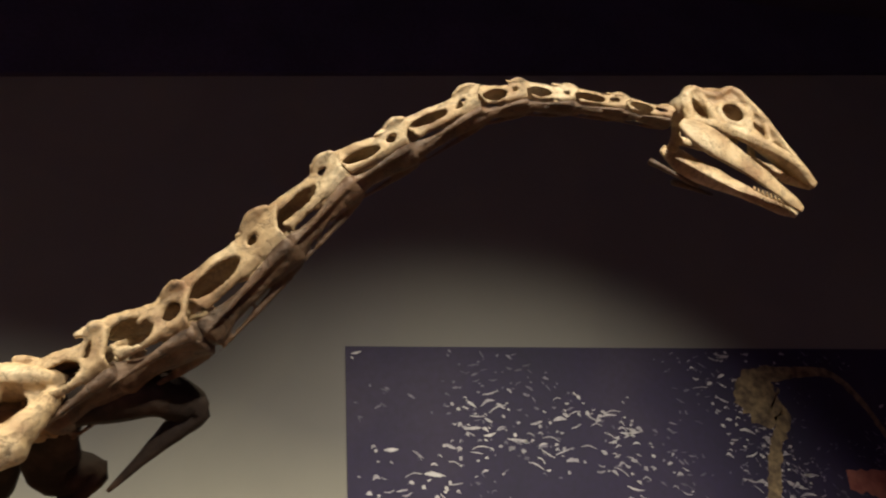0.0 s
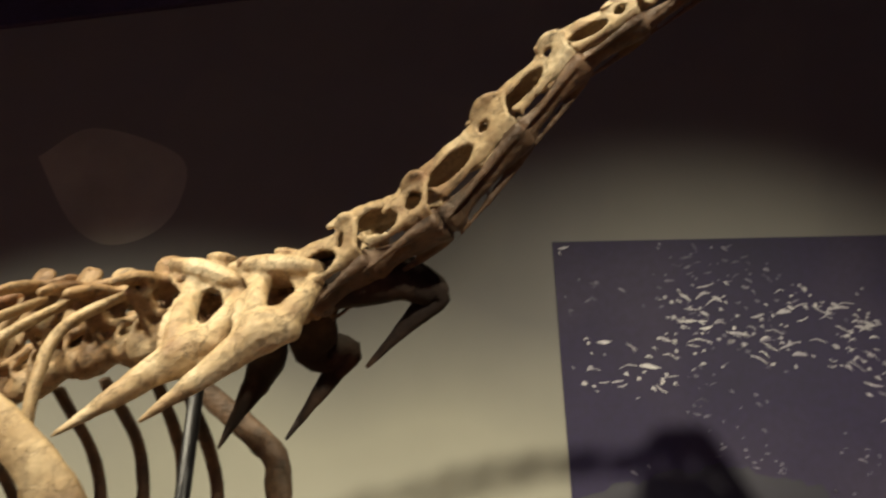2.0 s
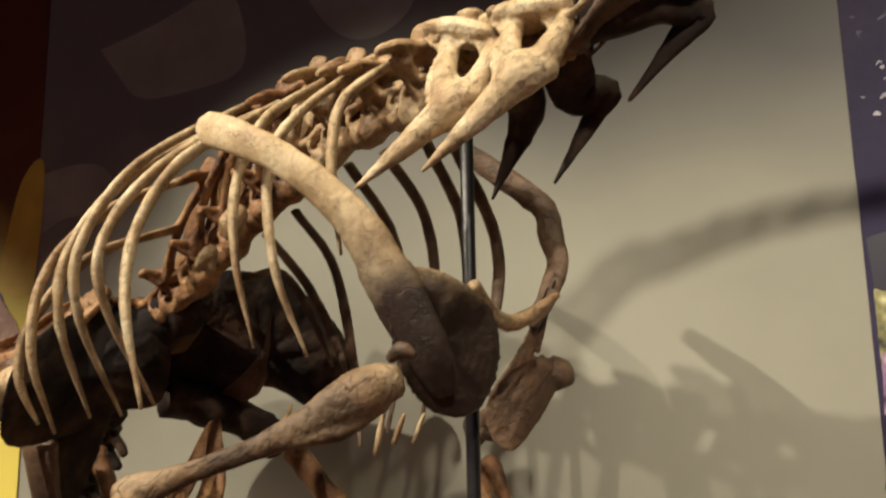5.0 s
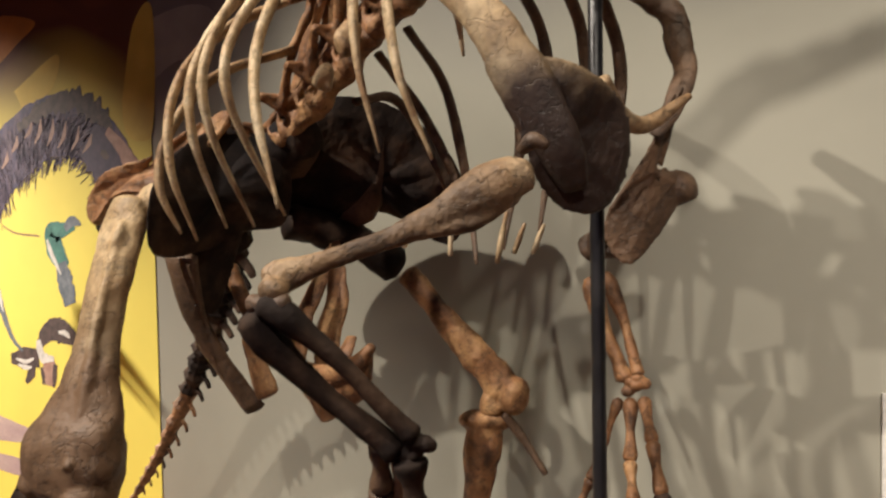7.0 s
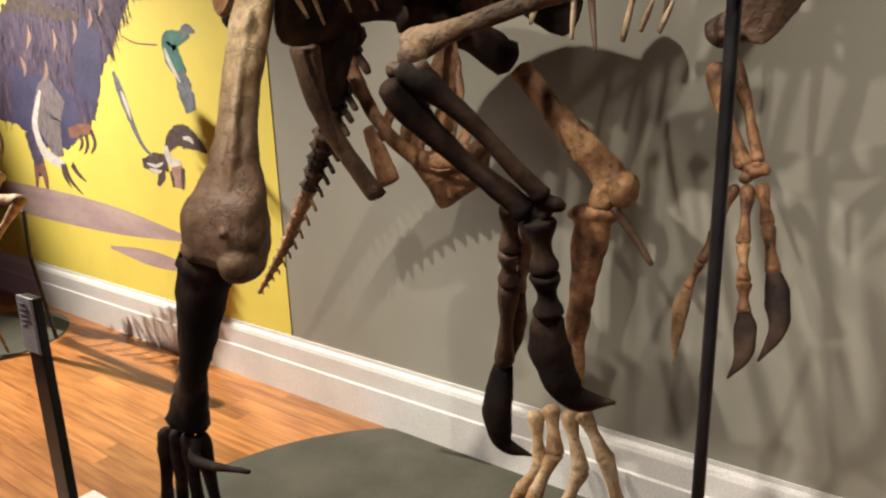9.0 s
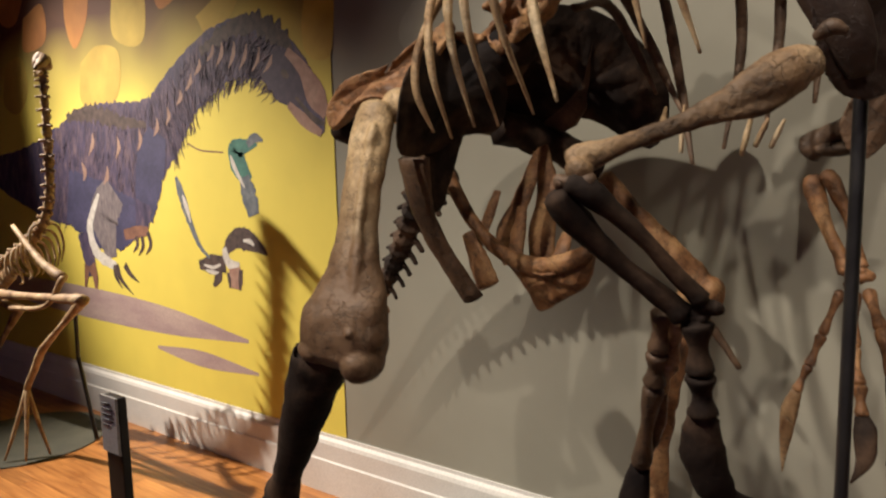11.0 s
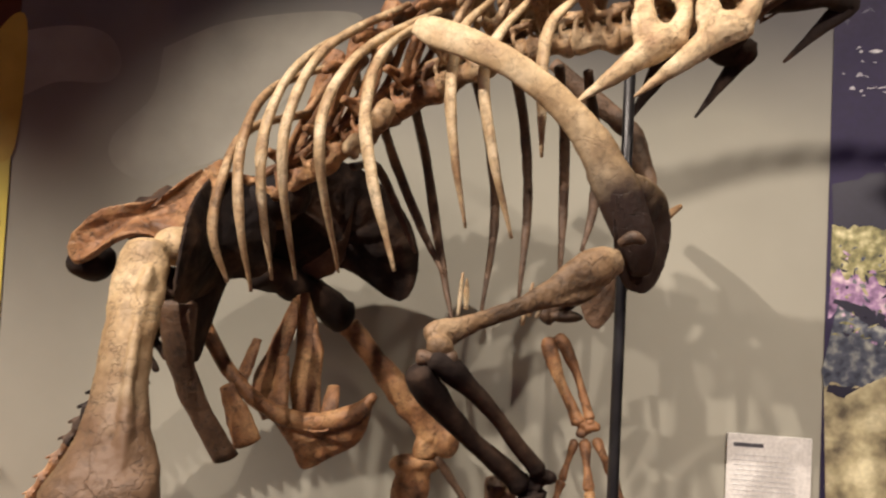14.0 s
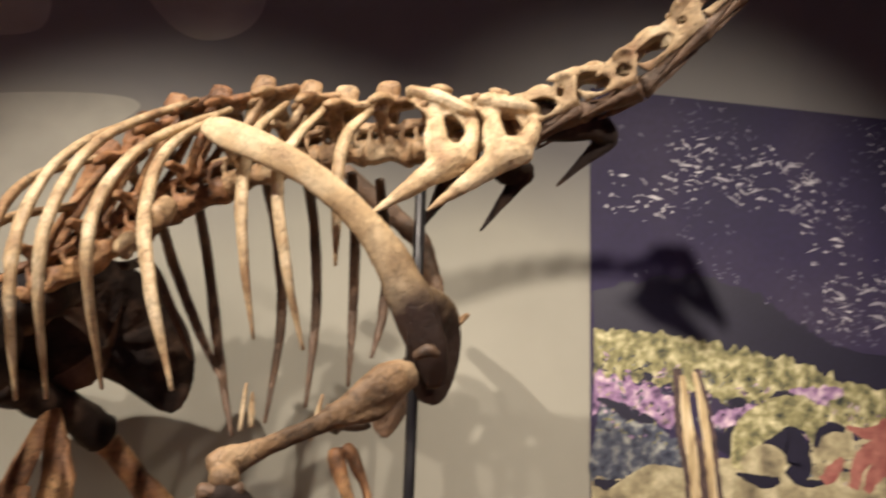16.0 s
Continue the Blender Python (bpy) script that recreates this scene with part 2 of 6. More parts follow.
    l.new(gr.outputs[0], hue.inputs["Value"])
    l.new(full.outputs["Result"], hue.inputs["Color"])
    l.new(hue.outputs[0], b.inputs["Base Color"])
    fine = n.new("ShaderNodeTexNoise")
    fine.inputs["Scale"].default_value = 220
    l.new(co.outputs["Object"], fine.inputs["Vector"])
    bp = n.new("ShaderNodeBump")
    bp.inputs["Strength"].default_value, bp.inputs["Distance"].default_value = 0.12, 0.002
    l.new(fine.outputs["Fac"], bp.inputs["Height"])
    l.new(bp.outputs[0], b.inputs["Normal"])
    return m


# Upper wall darker: the dimness above the spots is put into its colour.
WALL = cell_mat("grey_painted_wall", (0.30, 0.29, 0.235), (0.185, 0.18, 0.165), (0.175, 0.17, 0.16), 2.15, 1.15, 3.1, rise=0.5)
MURAL = cell_mat("yellow_mural_print", (0.80, 0.67, 0.11), (0.16, 0.075, 0.03), (0.13, 0.06, 0.028), 2.0, 1.5, 7.7, (0.8, 0.4, 0.3), rise=0.45)

# ---- mesh helpers ----


def obj(name, bm, mat, parent=None, label="", smooth=True):
    me = bpy.data.meshes.new(name)
    bmesh.ops.recalc_face_normals(bm, faces=bm.faces)
    bm.to_mesh(me)
    bm.free()
    me.materials.append(mat)
    if smooth:
        me.polygons.foreach_set("use_smooth", [True] * len(me.polygons))
    ob = new(name, me)
    ob.parent = parent
    if label:
        tagged(ob, label)
    return ob


part = obj


def spline(pts, n):
    """n + 1 points of a Catmull-Rom curve, with any number of values a point."""
    p = [np.array(q, float) for q in pts]
    p = [2 * p[0] - p[1]] + p + [2 * p[-1] - p[-2]]
    out = []
    for i in range(n + 1):
        u = i / n * (len(p) - 3)
        k = min(int(u), len(p) - 4)
        f = u - k
        a, b, c, d = p[k:k + 4]
        out.append(0.5 * (2 * b + (c - a) * f + (2 * a - 5 * b + 4 * c - d) * f * f + (3 * b - a - 3 * c + d) * f ** 3))
    return out


def tube(bm, pts, radii, n=16, seg=10, flat=1.0, side=(0, 1, 0), rough=0.085, freq=22.0):
    """A bone: a bent, tapering, slightly lumpy rod. flat: its breadth along side over the other breadth."""
    c = spline([(*p, r) for p, r in zip(pts, radii)], n)
    rings = []
    side = Vector(side)
    for i, q in enumerate(c):
        a, b = c[max(0, i - 1)], c[min(n, i + 1)]
        t = Vector(b[:3] - a[:3]).normalized()
        s = (side - t * side.dot(t))
        s = s.normalized() if s.length > 1e-4 else t.orthogonal().normalized()
        u = t.cross(s)
        ring = []
        for j in range(seg):
            w = 2 * math.pi * j / seg
            o = Vector(q[:3])
            d = s * math.cos(w) * flat + u * math.sin(w)
            r = max(0.0012, q[3])
            k = 1 + rough * 2 * noise.noise((o + d * r) * freq) + rough * noise.noise((o + d * r) * freq * 3)
            ring.append(bm.verts.new(o + d * r * k))
        rings.append(ring)
    for a, b in zip(rings, rings[1:]):
        for j in range(seg):
            bm.faces.new((a[j], a[(j + 1) % seg], b[(j + 1) % seg], b[j]))
    for ring, near in ((rings[0], rings[1]), (rings[-1], rings[-2])):
        c0 = sum((v.co for v in ring), Vector()) / seg
        c1 = sum((v.co for v in near), Vector()) / seg
        r = (ring[0].co - c0).length
        out = (c0 - c1).normalized() * r * 0.45
        inner = [bm.verts.new(v.co.lerp(c0, 0.38) + out * 0.75) for v in ring]
        tip = bm.verts.new(c0 + out)
        for j in range(seg):
            bm.faces.new((ring[j], ring[(j + 1) % seg], inner[(j + 1) % seg], inner[j]))
            bm.faces.new((inner[j], inner[(j + 1) % seg], tip))
    return bm


def lump(bm, centre, size, m=None, rough=0.12, freq=14.0, sub=3):
    """A lumpy ellipsoid, for bone ends, centra and boulders."""
    made = bmesh.ops.create_icosphere(bm, subdivisions=sub, radius=1.0)["verts"]
    for v in made:
        d = v.co.copy()
        q = Vector((d.x * size[0], d.y * size[1], d.z * size[2]))
        q *= 1 + rough * noise.noise((q + Vector(centre)) * freq) * 2
        v.co = (m @ q if m else q) + Vector(centre)
    return bm


def plate(bm, outline, thick, normal=(0, 1, 0), bulge=0.0, inset=0.25):
    """A bone plate: a closed outline given thickness, thinner at the rim than in the middle."""
    o = [Vector(p[:3]) for p in spline(list(outline) + [outline[0]], len(outline) * 4)[:-1]]
    c = sum(o, Vector()) / len(o)
    nrm = Vector(normal).normalized()
    rims = []
    for sgn in (-1, 1):
        outer = [bm.verts.new(p + nrm * sgn * thick * 0.5) for p in o]
        mid = [bm.verts.new(p.lerp(c, inset) + nrm * (sgn * thick * (0.9 + 0.6 * noise.noise(p * 25)) + bulge * 0.6)) for p in o]
        inn = [bm.verts.new(p.lerp(c, 0.65) + nrm * (sgn * thick * (1 + 0.6 * noise.noise(p * 19)) + bulge)) for p in o]
        top = bm.verts.new(c + nrm * (sgn * thick + bulge))
        k = len(o)
        for i in range(k):
            j = (i + 1) % k
            bm.faces.new((outer[i], outer[j], mid[j], mid[i]))
            bm.faces.new((mid[i], mid[j], inn[j], inn[i]))
            bm.faces.new((inn[i], inn[j], top))
        rims.append(outer)
    for i in range(len(o)):
        j = (i + 1) % len(o)
        bm.faces.new((rims[0][i], rims[0][j], rims[1][j], rims[1][i]))
    return bm


def box(bm, lo, hi, bevel=0.0):
    v = bmesh.ops.create_cube(bm, size=1)["verts"]
    for q in v:
        q.co = Vector([(lo[i] + hi[i]) / 2 + q.co[i] * (hi[i] - lo[i]) for i in range(3)])
    if bevel:
        es = list({e for q in v for e in q.link_edges})
        bmesh.ops.bevel(bm, geom=es, offset=bevel, segments=2, affect="EDGES", profile=0.5)
    return bm


def slab(name, lo, hi, mat, parent=None, label="", bevel=0.0):
    return obj(name, box(bmesh.new(), lo, hi, bevel), mat, parent, label, smooth=False)


def thing(name, at, label, category, group="", kind=""):
    e = new(name)
    e.location = at
    return tagged(e, label, category, group, kind)


def under(parent, *obs):
    """Parts modelled at world places, hung under an Empty that stands elsewhere."""
    for o in obs:
        o.parent = parent
        o.matrix_parent_inverse = Matrix.Translation(-parent.location)


# ---- structure ----
X0, X1, Y0, CEILZ = -8.0, 4.5, -5.5, 4.7
tagged(slab("wall_north", (X0, 0, 0), (X1, 0.2, CEILZ), WALL), "grey painted wall with shade painted in high up", "wall", kind="structure")
tagged(slab("wall_south", (X0, Y0 - 0.2, 0), (X1, Y0, CEILZ), BOUNCEW), "plain unseen wall closing the hall, mauve for bounced fill", "wall", kind="structure")
tagged(slab("wall_west", (X0 - 0.2, Y0 - 0.2, 0), (X0, 0.2, CEILZ), BOUNCEW), "plain unseen wall closing the hall, mauve for bounced fill", "wall", kind="structure")
tagged(slab("wall_east", (X1, Y0 - 0.2, 0), (X1 + 0.2, 0.2, CEILZ), BOUNCEW), "plain unseen wall closing the hall, mauve for bounced fill", "wall", kind="structure")
tagged(slab("ceiling", (X0 - 0.2, Y0 - 0.2, CEILZ + 0.004), (X1 + 0.2, 0.2, CEILZ + 0.2), CEIL), "black painted ceiling in the dark", "ceiling", kind="structure")


def top_band():
    """A dark panel along the head of the wall, its lower edge rising to the east."""
    bm = bmesh.new()
    xs = (MX + 0.004, X1)
    z = [3.876 + 0.119 * (x + 0.825) for x in xs]
    ring = [(xs[0], z[0]), (xs[1], z[1]), (xs[1], CEILZ), (xs[0], CEILZ)]
    a, b = ([bm.verts.new((x, y, q)) for x, q in ring] for y in (-0.02, -0.001))
    bm.faces.new(a)
    bm.faces.new(b[::-1])
    for k in range(4):
        bm.faces.new((a[k], a[(k + 1) % 4], b[(k + 1) % 4], b[k]))
    return tagged(obj("trim", bm, CEIL, smooth=False), "dark panel along the top of the grey wall", "trim", kind="structure")


MX = -2.893
top_band()


def baseboard():
    """A tall white skirting with a stepped, moulded top."""
    bm = bmesh.new()
    prof = [(0, 0), (-0.03, 0), (-0.03, 0.16), (-0.024, 0.168), (-0.024, 0.245), (-0.018, 0.262), (-0.008, 0.275), (-0.006, 0.29), (0, 0.29)]
    a = [bm.verts.new((X0, y - 0.002, z)) for y, z in prof]
    b = [bm.verts.new((X1, y - 0.002, z)) for y, z in prof]
    for i in range(len(prof)):
        j = (i + 1) % len(prof)
        bm.faces.new((a[i], a[j], b[j], b[i]))
    bm.faces.new(a[::-1])
    bm.faces.new(b)
    return tagged(obj("baseboard", bm, WHITE, smooth=False), "tall white gloss skirting board along the wall", "baseboard", kind="structure")


baseboard()
floor = tagged(slab("floor", (X0 - 0.2, Y0 - 0.2, -0.2), (X1 + 0.2, 0.2, -0.012), WOOD), "varnished orange-brown wooden board floor", "floor", kind="structure")
mural = thing("mural", (-5.4, 0, 0.3), "yellow printed mural panel with brown and orange net on top", "mural", kind="structure")
under(mural, slab("panel", (-7.9, -0.003, 0.292), (MX, -0.001, CEILZ - 0.02), MURAL))


def blob(bm, outline, y):
    """A flat painted patch with a soft-cornered outline on the wall."""
    c = spline(list(outline) + [outline[0]], len(outline) * 6)[:-1]
    front, back = ([bm.verts.new((p[0], q, p[1])) for p in c] for q in (y, y + 0.0004))
    bm.faces.new(front)
    bm.faces.new(back[::-1])
    for k in range(len(c)):
        j = (k + 1) % len(c)
        bm.faces.new((front[k], front[j], back[j], back[k]))
    return bm


def painted_cells(owner, mat, outlines, y, label):
    for outline in outlines:
        ob = part("painted_cell", blob(bmesh.new(), outline, y), mat, None, label, smooth=False)
        under(owner, ob)


CELLW = noise_mat("olive_grey_painted_light", [(0.30, 0.29, 0.24), (0.35, 0.34, 0.28)], 3, 0.75, 5, 0.0)
ORANGEC = noise_mat("orange_cell_print", [(0.42, 0.15, 0.03), (0.62, 0.27, 0.05)], 3, 0.75, 5, 0.0)
YELLOWC = noise_mat("olive_yellow_cell_print", [(0.50, 0.33, 0.05), (0.68, 0.50, 0.09)], 3, 0.75, 5, 0.0)
# Cell-shaped patches of light on the upper wall, put into flat paint.
cells = thing("wall_light_patches", (-2.0, 0, 2.0), "pale olive-grey rounded patches of light painted on the dark upper wall", "wall painting", kind="structure")
painted_cells(cells, CELLW, [
    [(-2.947, 2.520), (-2.700, 2.554), (-2.540, 2.523), (-2.476, 2.418), (-2.527, 2.344), (-2.730, 2.340), (-2.928, 2.279)],
    [(-2.314, 2.473), (-2.082, 2.568), (-1.746, 2.611), (-1.579, 2.592), (-1.656, 2.490), (-2.010, 2.116), (-2.197, 2.029), (-2.346, 1.979), (-2.483, 2.041), (-2.490, 2.145), (-2.346, 2.294)],
    [(-2.597, 3.016), (-2.309, 3.074), (-2.022, 3.152), (-1.917, 3.045), (-1.907, 2.821), (-2.160, 2.772), (-2.383, 2.784), (-2.510, 2.912)],
    [(-1.716, 3.176), (-1.559, 2.931), (-1.423, 2.840), (-1.279, 2.874), (-1.202, 2.990), (-1.230, 3.168), (-1.543, 3.288)],
], -0.001, "pale rounded patch of painted light")
painted_cells(mural, ORANGEC, [
    [(-5.694, 2.553), (-5.431, 2.609), (-5.424, 2.382), (-5.721, 2.346)],
    [(-5.105, 2.783), (-4.884, 2.780), (-4.885, 2.490), (-5.064, 2.295), (-5.159, 2.490)],
    [(-4.214, 2.496), (-4.024, 2.698), (-3.665, 2.638), (-3.803, 2.551), (-4.121, 2.410)],
    [(-5.989, 2.958), (-5.758, 2.921), (-5.644, 2.761), (-5.812, 2.531), (-6.042, 2.594)],
], -0.0036, "orange rounded patch")
painted_cells(mural, YELLOWC, [
    [(-4.613, 2.550), (-4.311, 2.569), (-4.309, 2.298), (-4.447, 2.245), (-4.634, 2.333)],
    [(-5.010, 2.206), (-4.815, 2.287), (-4.587, 2.234), (-4.608, 2.014), (-4.799, 1.863), (-5.035, 1.974)],
    [(-3.842, 2.333), (-3.509, 2.466), (-3.539, 2.324), (-3.738, 2.224)],
    [(-3.068, 2.217), (-2.983, 2.522), (-2.864, 2.572), (-2.876, 2.099), (-2.973, 2.035), (-3.057, 2.092)],
    [(-6.004, 2.290), (-5.765, 2.307), (-5.718, 2.084), (-5.892, 1.945), (-6.082, 2.030)],
], -0.0036, "olive-yellow rounded patch")

# ---- the large mounted skeleton ----
beast = thing("dinosaur_skeleton", (-1.6, -0.75, 0.0), "mounted tan and brown long-necked dinosaur skeleton with clawed hands", "skeleton")


RELIEF = bpy.data.textures.new("relief", "CLOUDS")
RELIEF.noise_scale, RELIEF.noise_depth = 0.03, 2
PITS = bpy.data.textures.new("pits", "CLOUDS")
PITS.noise_scale, PITS.noise_depth = 0.009, 2


def melt(ob, voxel, rounds=2):
    """Makes crossing rods one skin, as grown bone is."""
    m = ob.modifiers.new("melt", "REMESH")
    m.mode, m.voxel_size, m.use_smooth_shade = "VOXEL", voxel, True
    sm = ob.modifiers.new("soften", "SMOOTH")
    sm.iterations, sm.factor = rounds, 0.5
    for tex, strength in ((RELIEF, min(0.0026, voxel * 0.8)), (PITS, min(0.0018, voxel * 0.5))):
        d = ob.modifiers.new("relief", "DISPLACE")
        d.texture, d.strength, d.mid_level, d.texture_coords = tex, strength, 0.5, "LOCAL"


def bone(name, bm, mat, label="", voxel=0.0):
    ob = part(name, bm, mat)
    under(beast, ob)
    if name == "skull":
        ob.location.z -= 0.011
    if voxel:
        melt(ob, voxel)
    if label:
        tagged(ob, label)
    return ob


def bone_rod(name, pts, radii, mat, label="", **k):
    return bone(name, tube(bmesh.new(), pts, radii, **k), mat, label)


# the line of the backbone, head to hip
COLUMN = [(0.470, -1.216, 2.722), (0.375, -1.225, 2.727), (0.275, -1.235, 2.725), (0.185, -1.245, 2.712), (0.105, -1.24, 2.690), (-0.005, -1.20, 2.635),
          (-0.105, -1.150, 2.595), (-0.200, -1.110, 2.500), (-0.321, -1.060, 2.380), (-0.431, -1.010, 2.337), (-0.527, -0.960, 2.290),
          (-0.535, -0.920, 2.281), (-0.653, -0.890, 2.255), (-0.764, -0.860, 2.239), (-0.867, -0.830, 2.231), (-0.968, -0.800, 2.225), (-1.073, -0.770, 2.196),
          (-1.180, -0.740, 2.148), (-1.290, -0.710, 2.095), (-1.386, -0.690, 2.024), (-1.490, -0.670, 1.955), (-1.598, -0.650, 1.895), (-1.708, -0.630, 1.835), (-1.820, -0.610, 1.773)]
COLUMN = [Vector(p) for p in COLUMN]


def basis(p, q):
    """Along, across (towards the viewer's side) and up for a piece of the backbone."""
    t = (q - p).normalized()
    s = Vector((0, 0, 1)).cross(t).normalized()
    return t, s, t.cross(s)


def sheet(bm, place, inside, span, cells, thick):
    """A thin plate of bone on a bent surface: place(a, c) gives its points, inside(a, c) leaves out windows and margins."""
    a0, a1, c0, c1 = span
    na, nc = cells
    made, keep = {}, set()
    for i in range(na):
        for j in range(nc):
            if inside(a0 + (a1 - a0) * (i + 0.5) / na, c0 + (c1 - c0) * (j + 0.5) / nc):
                keep.add((i, j))

    def vert(i, j, side):
        if (i, j, side) not in made:
            a, c = a0 + (a1 - a0) * i / na, c0 + (c1 - c0) * j / nc
            p, out = place(a, c)
            made[i, j, side] = bm.verts.new(p + out * (thick * 0.5 * side))
        return made[i, j, side]

    for i, j in keep:
        ring = ((i, j), (i + 1, j), (i + 1, j + 1), (i, j + 1))
        bm.faces.new([vert(*q, 1) for q in ring])
        bm.faces.new([vert(*q, -1) for q in ring[::-1]])
        for (u, v), n_ in ((((0, 1), (i, j - 1))), ((1, 2), (i + 1, j)), ((2, 3), (i, j + 1)), ((3, 0), (i - 1, j))):
            if n_ not in keep:
                p, q = ring[u], ring[v]
                bm.faces.new((vert(*p, 1), vert(*p, -1), vert(*q, -1), vert(*q, 1)))
    return bm


def in_ring(ring, x, z):
    """Whether a point lies within a closed outline in the upright plane along the wall."""
    odd = False
    for p, q in zip(ring, ring[1:] + ring[:1]):
        if (p[1] > z) != (q[1] > z) and x < (q[0] - p[0]) * (z - p[1]) / (q[1] - p[1]) + p[0]:
            odd = not odd
    return odd


def cervical(p, q, size, mat, seed):
    """A long neck vertebra: spool, and a roof and side walls broken by large windows, with prongs fore and aft."""
    rng = random.Random(seed)
    t, s, u = basis(p, q)
    L = (q - p).length
    f = lambda a, b, c: p + t * (a * L) + s * (b * size) + u * ((c - 0.4) * size)
    g = lambda *r: [size * k for k in r]
    bm = bmesh.new()
    low_bm = bmesh.new()
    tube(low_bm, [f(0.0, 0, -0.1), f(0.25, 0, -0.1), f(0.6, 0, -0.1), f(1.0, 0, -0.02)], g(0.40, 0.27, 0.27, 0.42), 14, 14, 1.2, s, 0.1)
    tube(bm, [f(-0.05, 0, 1.2), f(0.2, 0, 1.2), f(0.55, 0, 1.04), f(0.84, 0, 0.9)], g(0.10, 0.13, 0.13, 0.10), 16, 14, 3.6, s, 0.12)
    tube(bm, [f(0.24, 0, 1.15), f(0.36, 0, 1.38), f(0.54, 0, 1.36), f(0.66, 0, 1.15)], g(0.10, 0.13, 0.13, 0.10), 10, 8, 0.8, s, 0.14)
    wob = rng.uniform(0, 50)
    h1 = (0.36 + rng.uniform(-0.05, 0.05), 0.56 + rng.uniform(-0.06, 0.06), rng.uniform(0.22, 0.33), rng.uniform(0.28, 0.44), rng.uniform(-0.9, 0.3))
    h2 = (0.84 + rng.uniform(-0.04, 0.04), 0.62 + rng.uniform(-0.15, 0.15), rng.uniform(0.06, 0.13), rng.uniform(0.14, 0.26), rng.uniform(-0.2, 0.6))

    def inside(a, c):
        d = 0.05 * noise.noise((a * 6, c * 4, wob))
        top = np.interp(a, (-0.32, -0.12, 0.15, 0.45, 0.68, 0.82, 0.95, 1.08, 1.16), (1.28, 1.40, 1.34, 1.2, 1.02, 1.08, 1.26, 1.1, 0.86)) + d
        low = np.interp(a, (-0.32, -0.05, 0.05, 0.12, 0.5, 1.0, 1.04, 1.16), (1.12, 1.02, 0.80, 0.02, 0.02, -0.08, 0.4, 0.82)) - d
        if not low < c < top:
            return False
        for x, z, rx, rz, lean in (h1, h2):
            e, k = (a - x) - lean * (c - z) * 0.4, c - z
            if (e / rx) ** 2 + (k / rz) ** 2 < 1 + 2.5 * d:
                return False
        return True

    for side in (-1, 1):
        def place(a, c):
            b = np.interp(c, (-0.3, 0.1, 0.6, 1.0, 1.3), (0.16, 0.60, 0.58, 0.52, 0.46)) + 0.22 * max(0, 0.15 - a) + 0.3 * max(0, a - 0.75)
            return f(a, b * side, c), s * side
        sheet(bm, place, inside, (-0.34, 1.18, -0.3, 1.36), (56, 36), size * 0.13)
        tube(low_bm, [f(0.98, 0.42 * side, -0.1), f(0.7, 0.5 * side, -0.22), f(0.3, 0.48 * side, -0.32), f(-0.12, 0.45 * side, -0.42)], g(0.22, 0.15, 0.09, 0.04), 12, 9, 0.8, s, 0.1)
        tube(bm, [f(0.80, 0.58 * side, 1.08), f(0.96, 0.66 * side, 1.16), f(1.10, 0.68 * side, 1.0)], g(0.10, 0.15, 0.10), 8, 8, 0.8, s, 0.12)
    # Lower half in dark brown: stain, with the underside's shade painted in.
    bone("vertebra_body", low_bm, BONE_DARK, "neck vertebra underside, dark brown with painted shade", voxel=max(0.0022, size * 0.07))
    return bone("neck_vertebra", bm, mat, voxel=max(0.0020, size * 0.055))


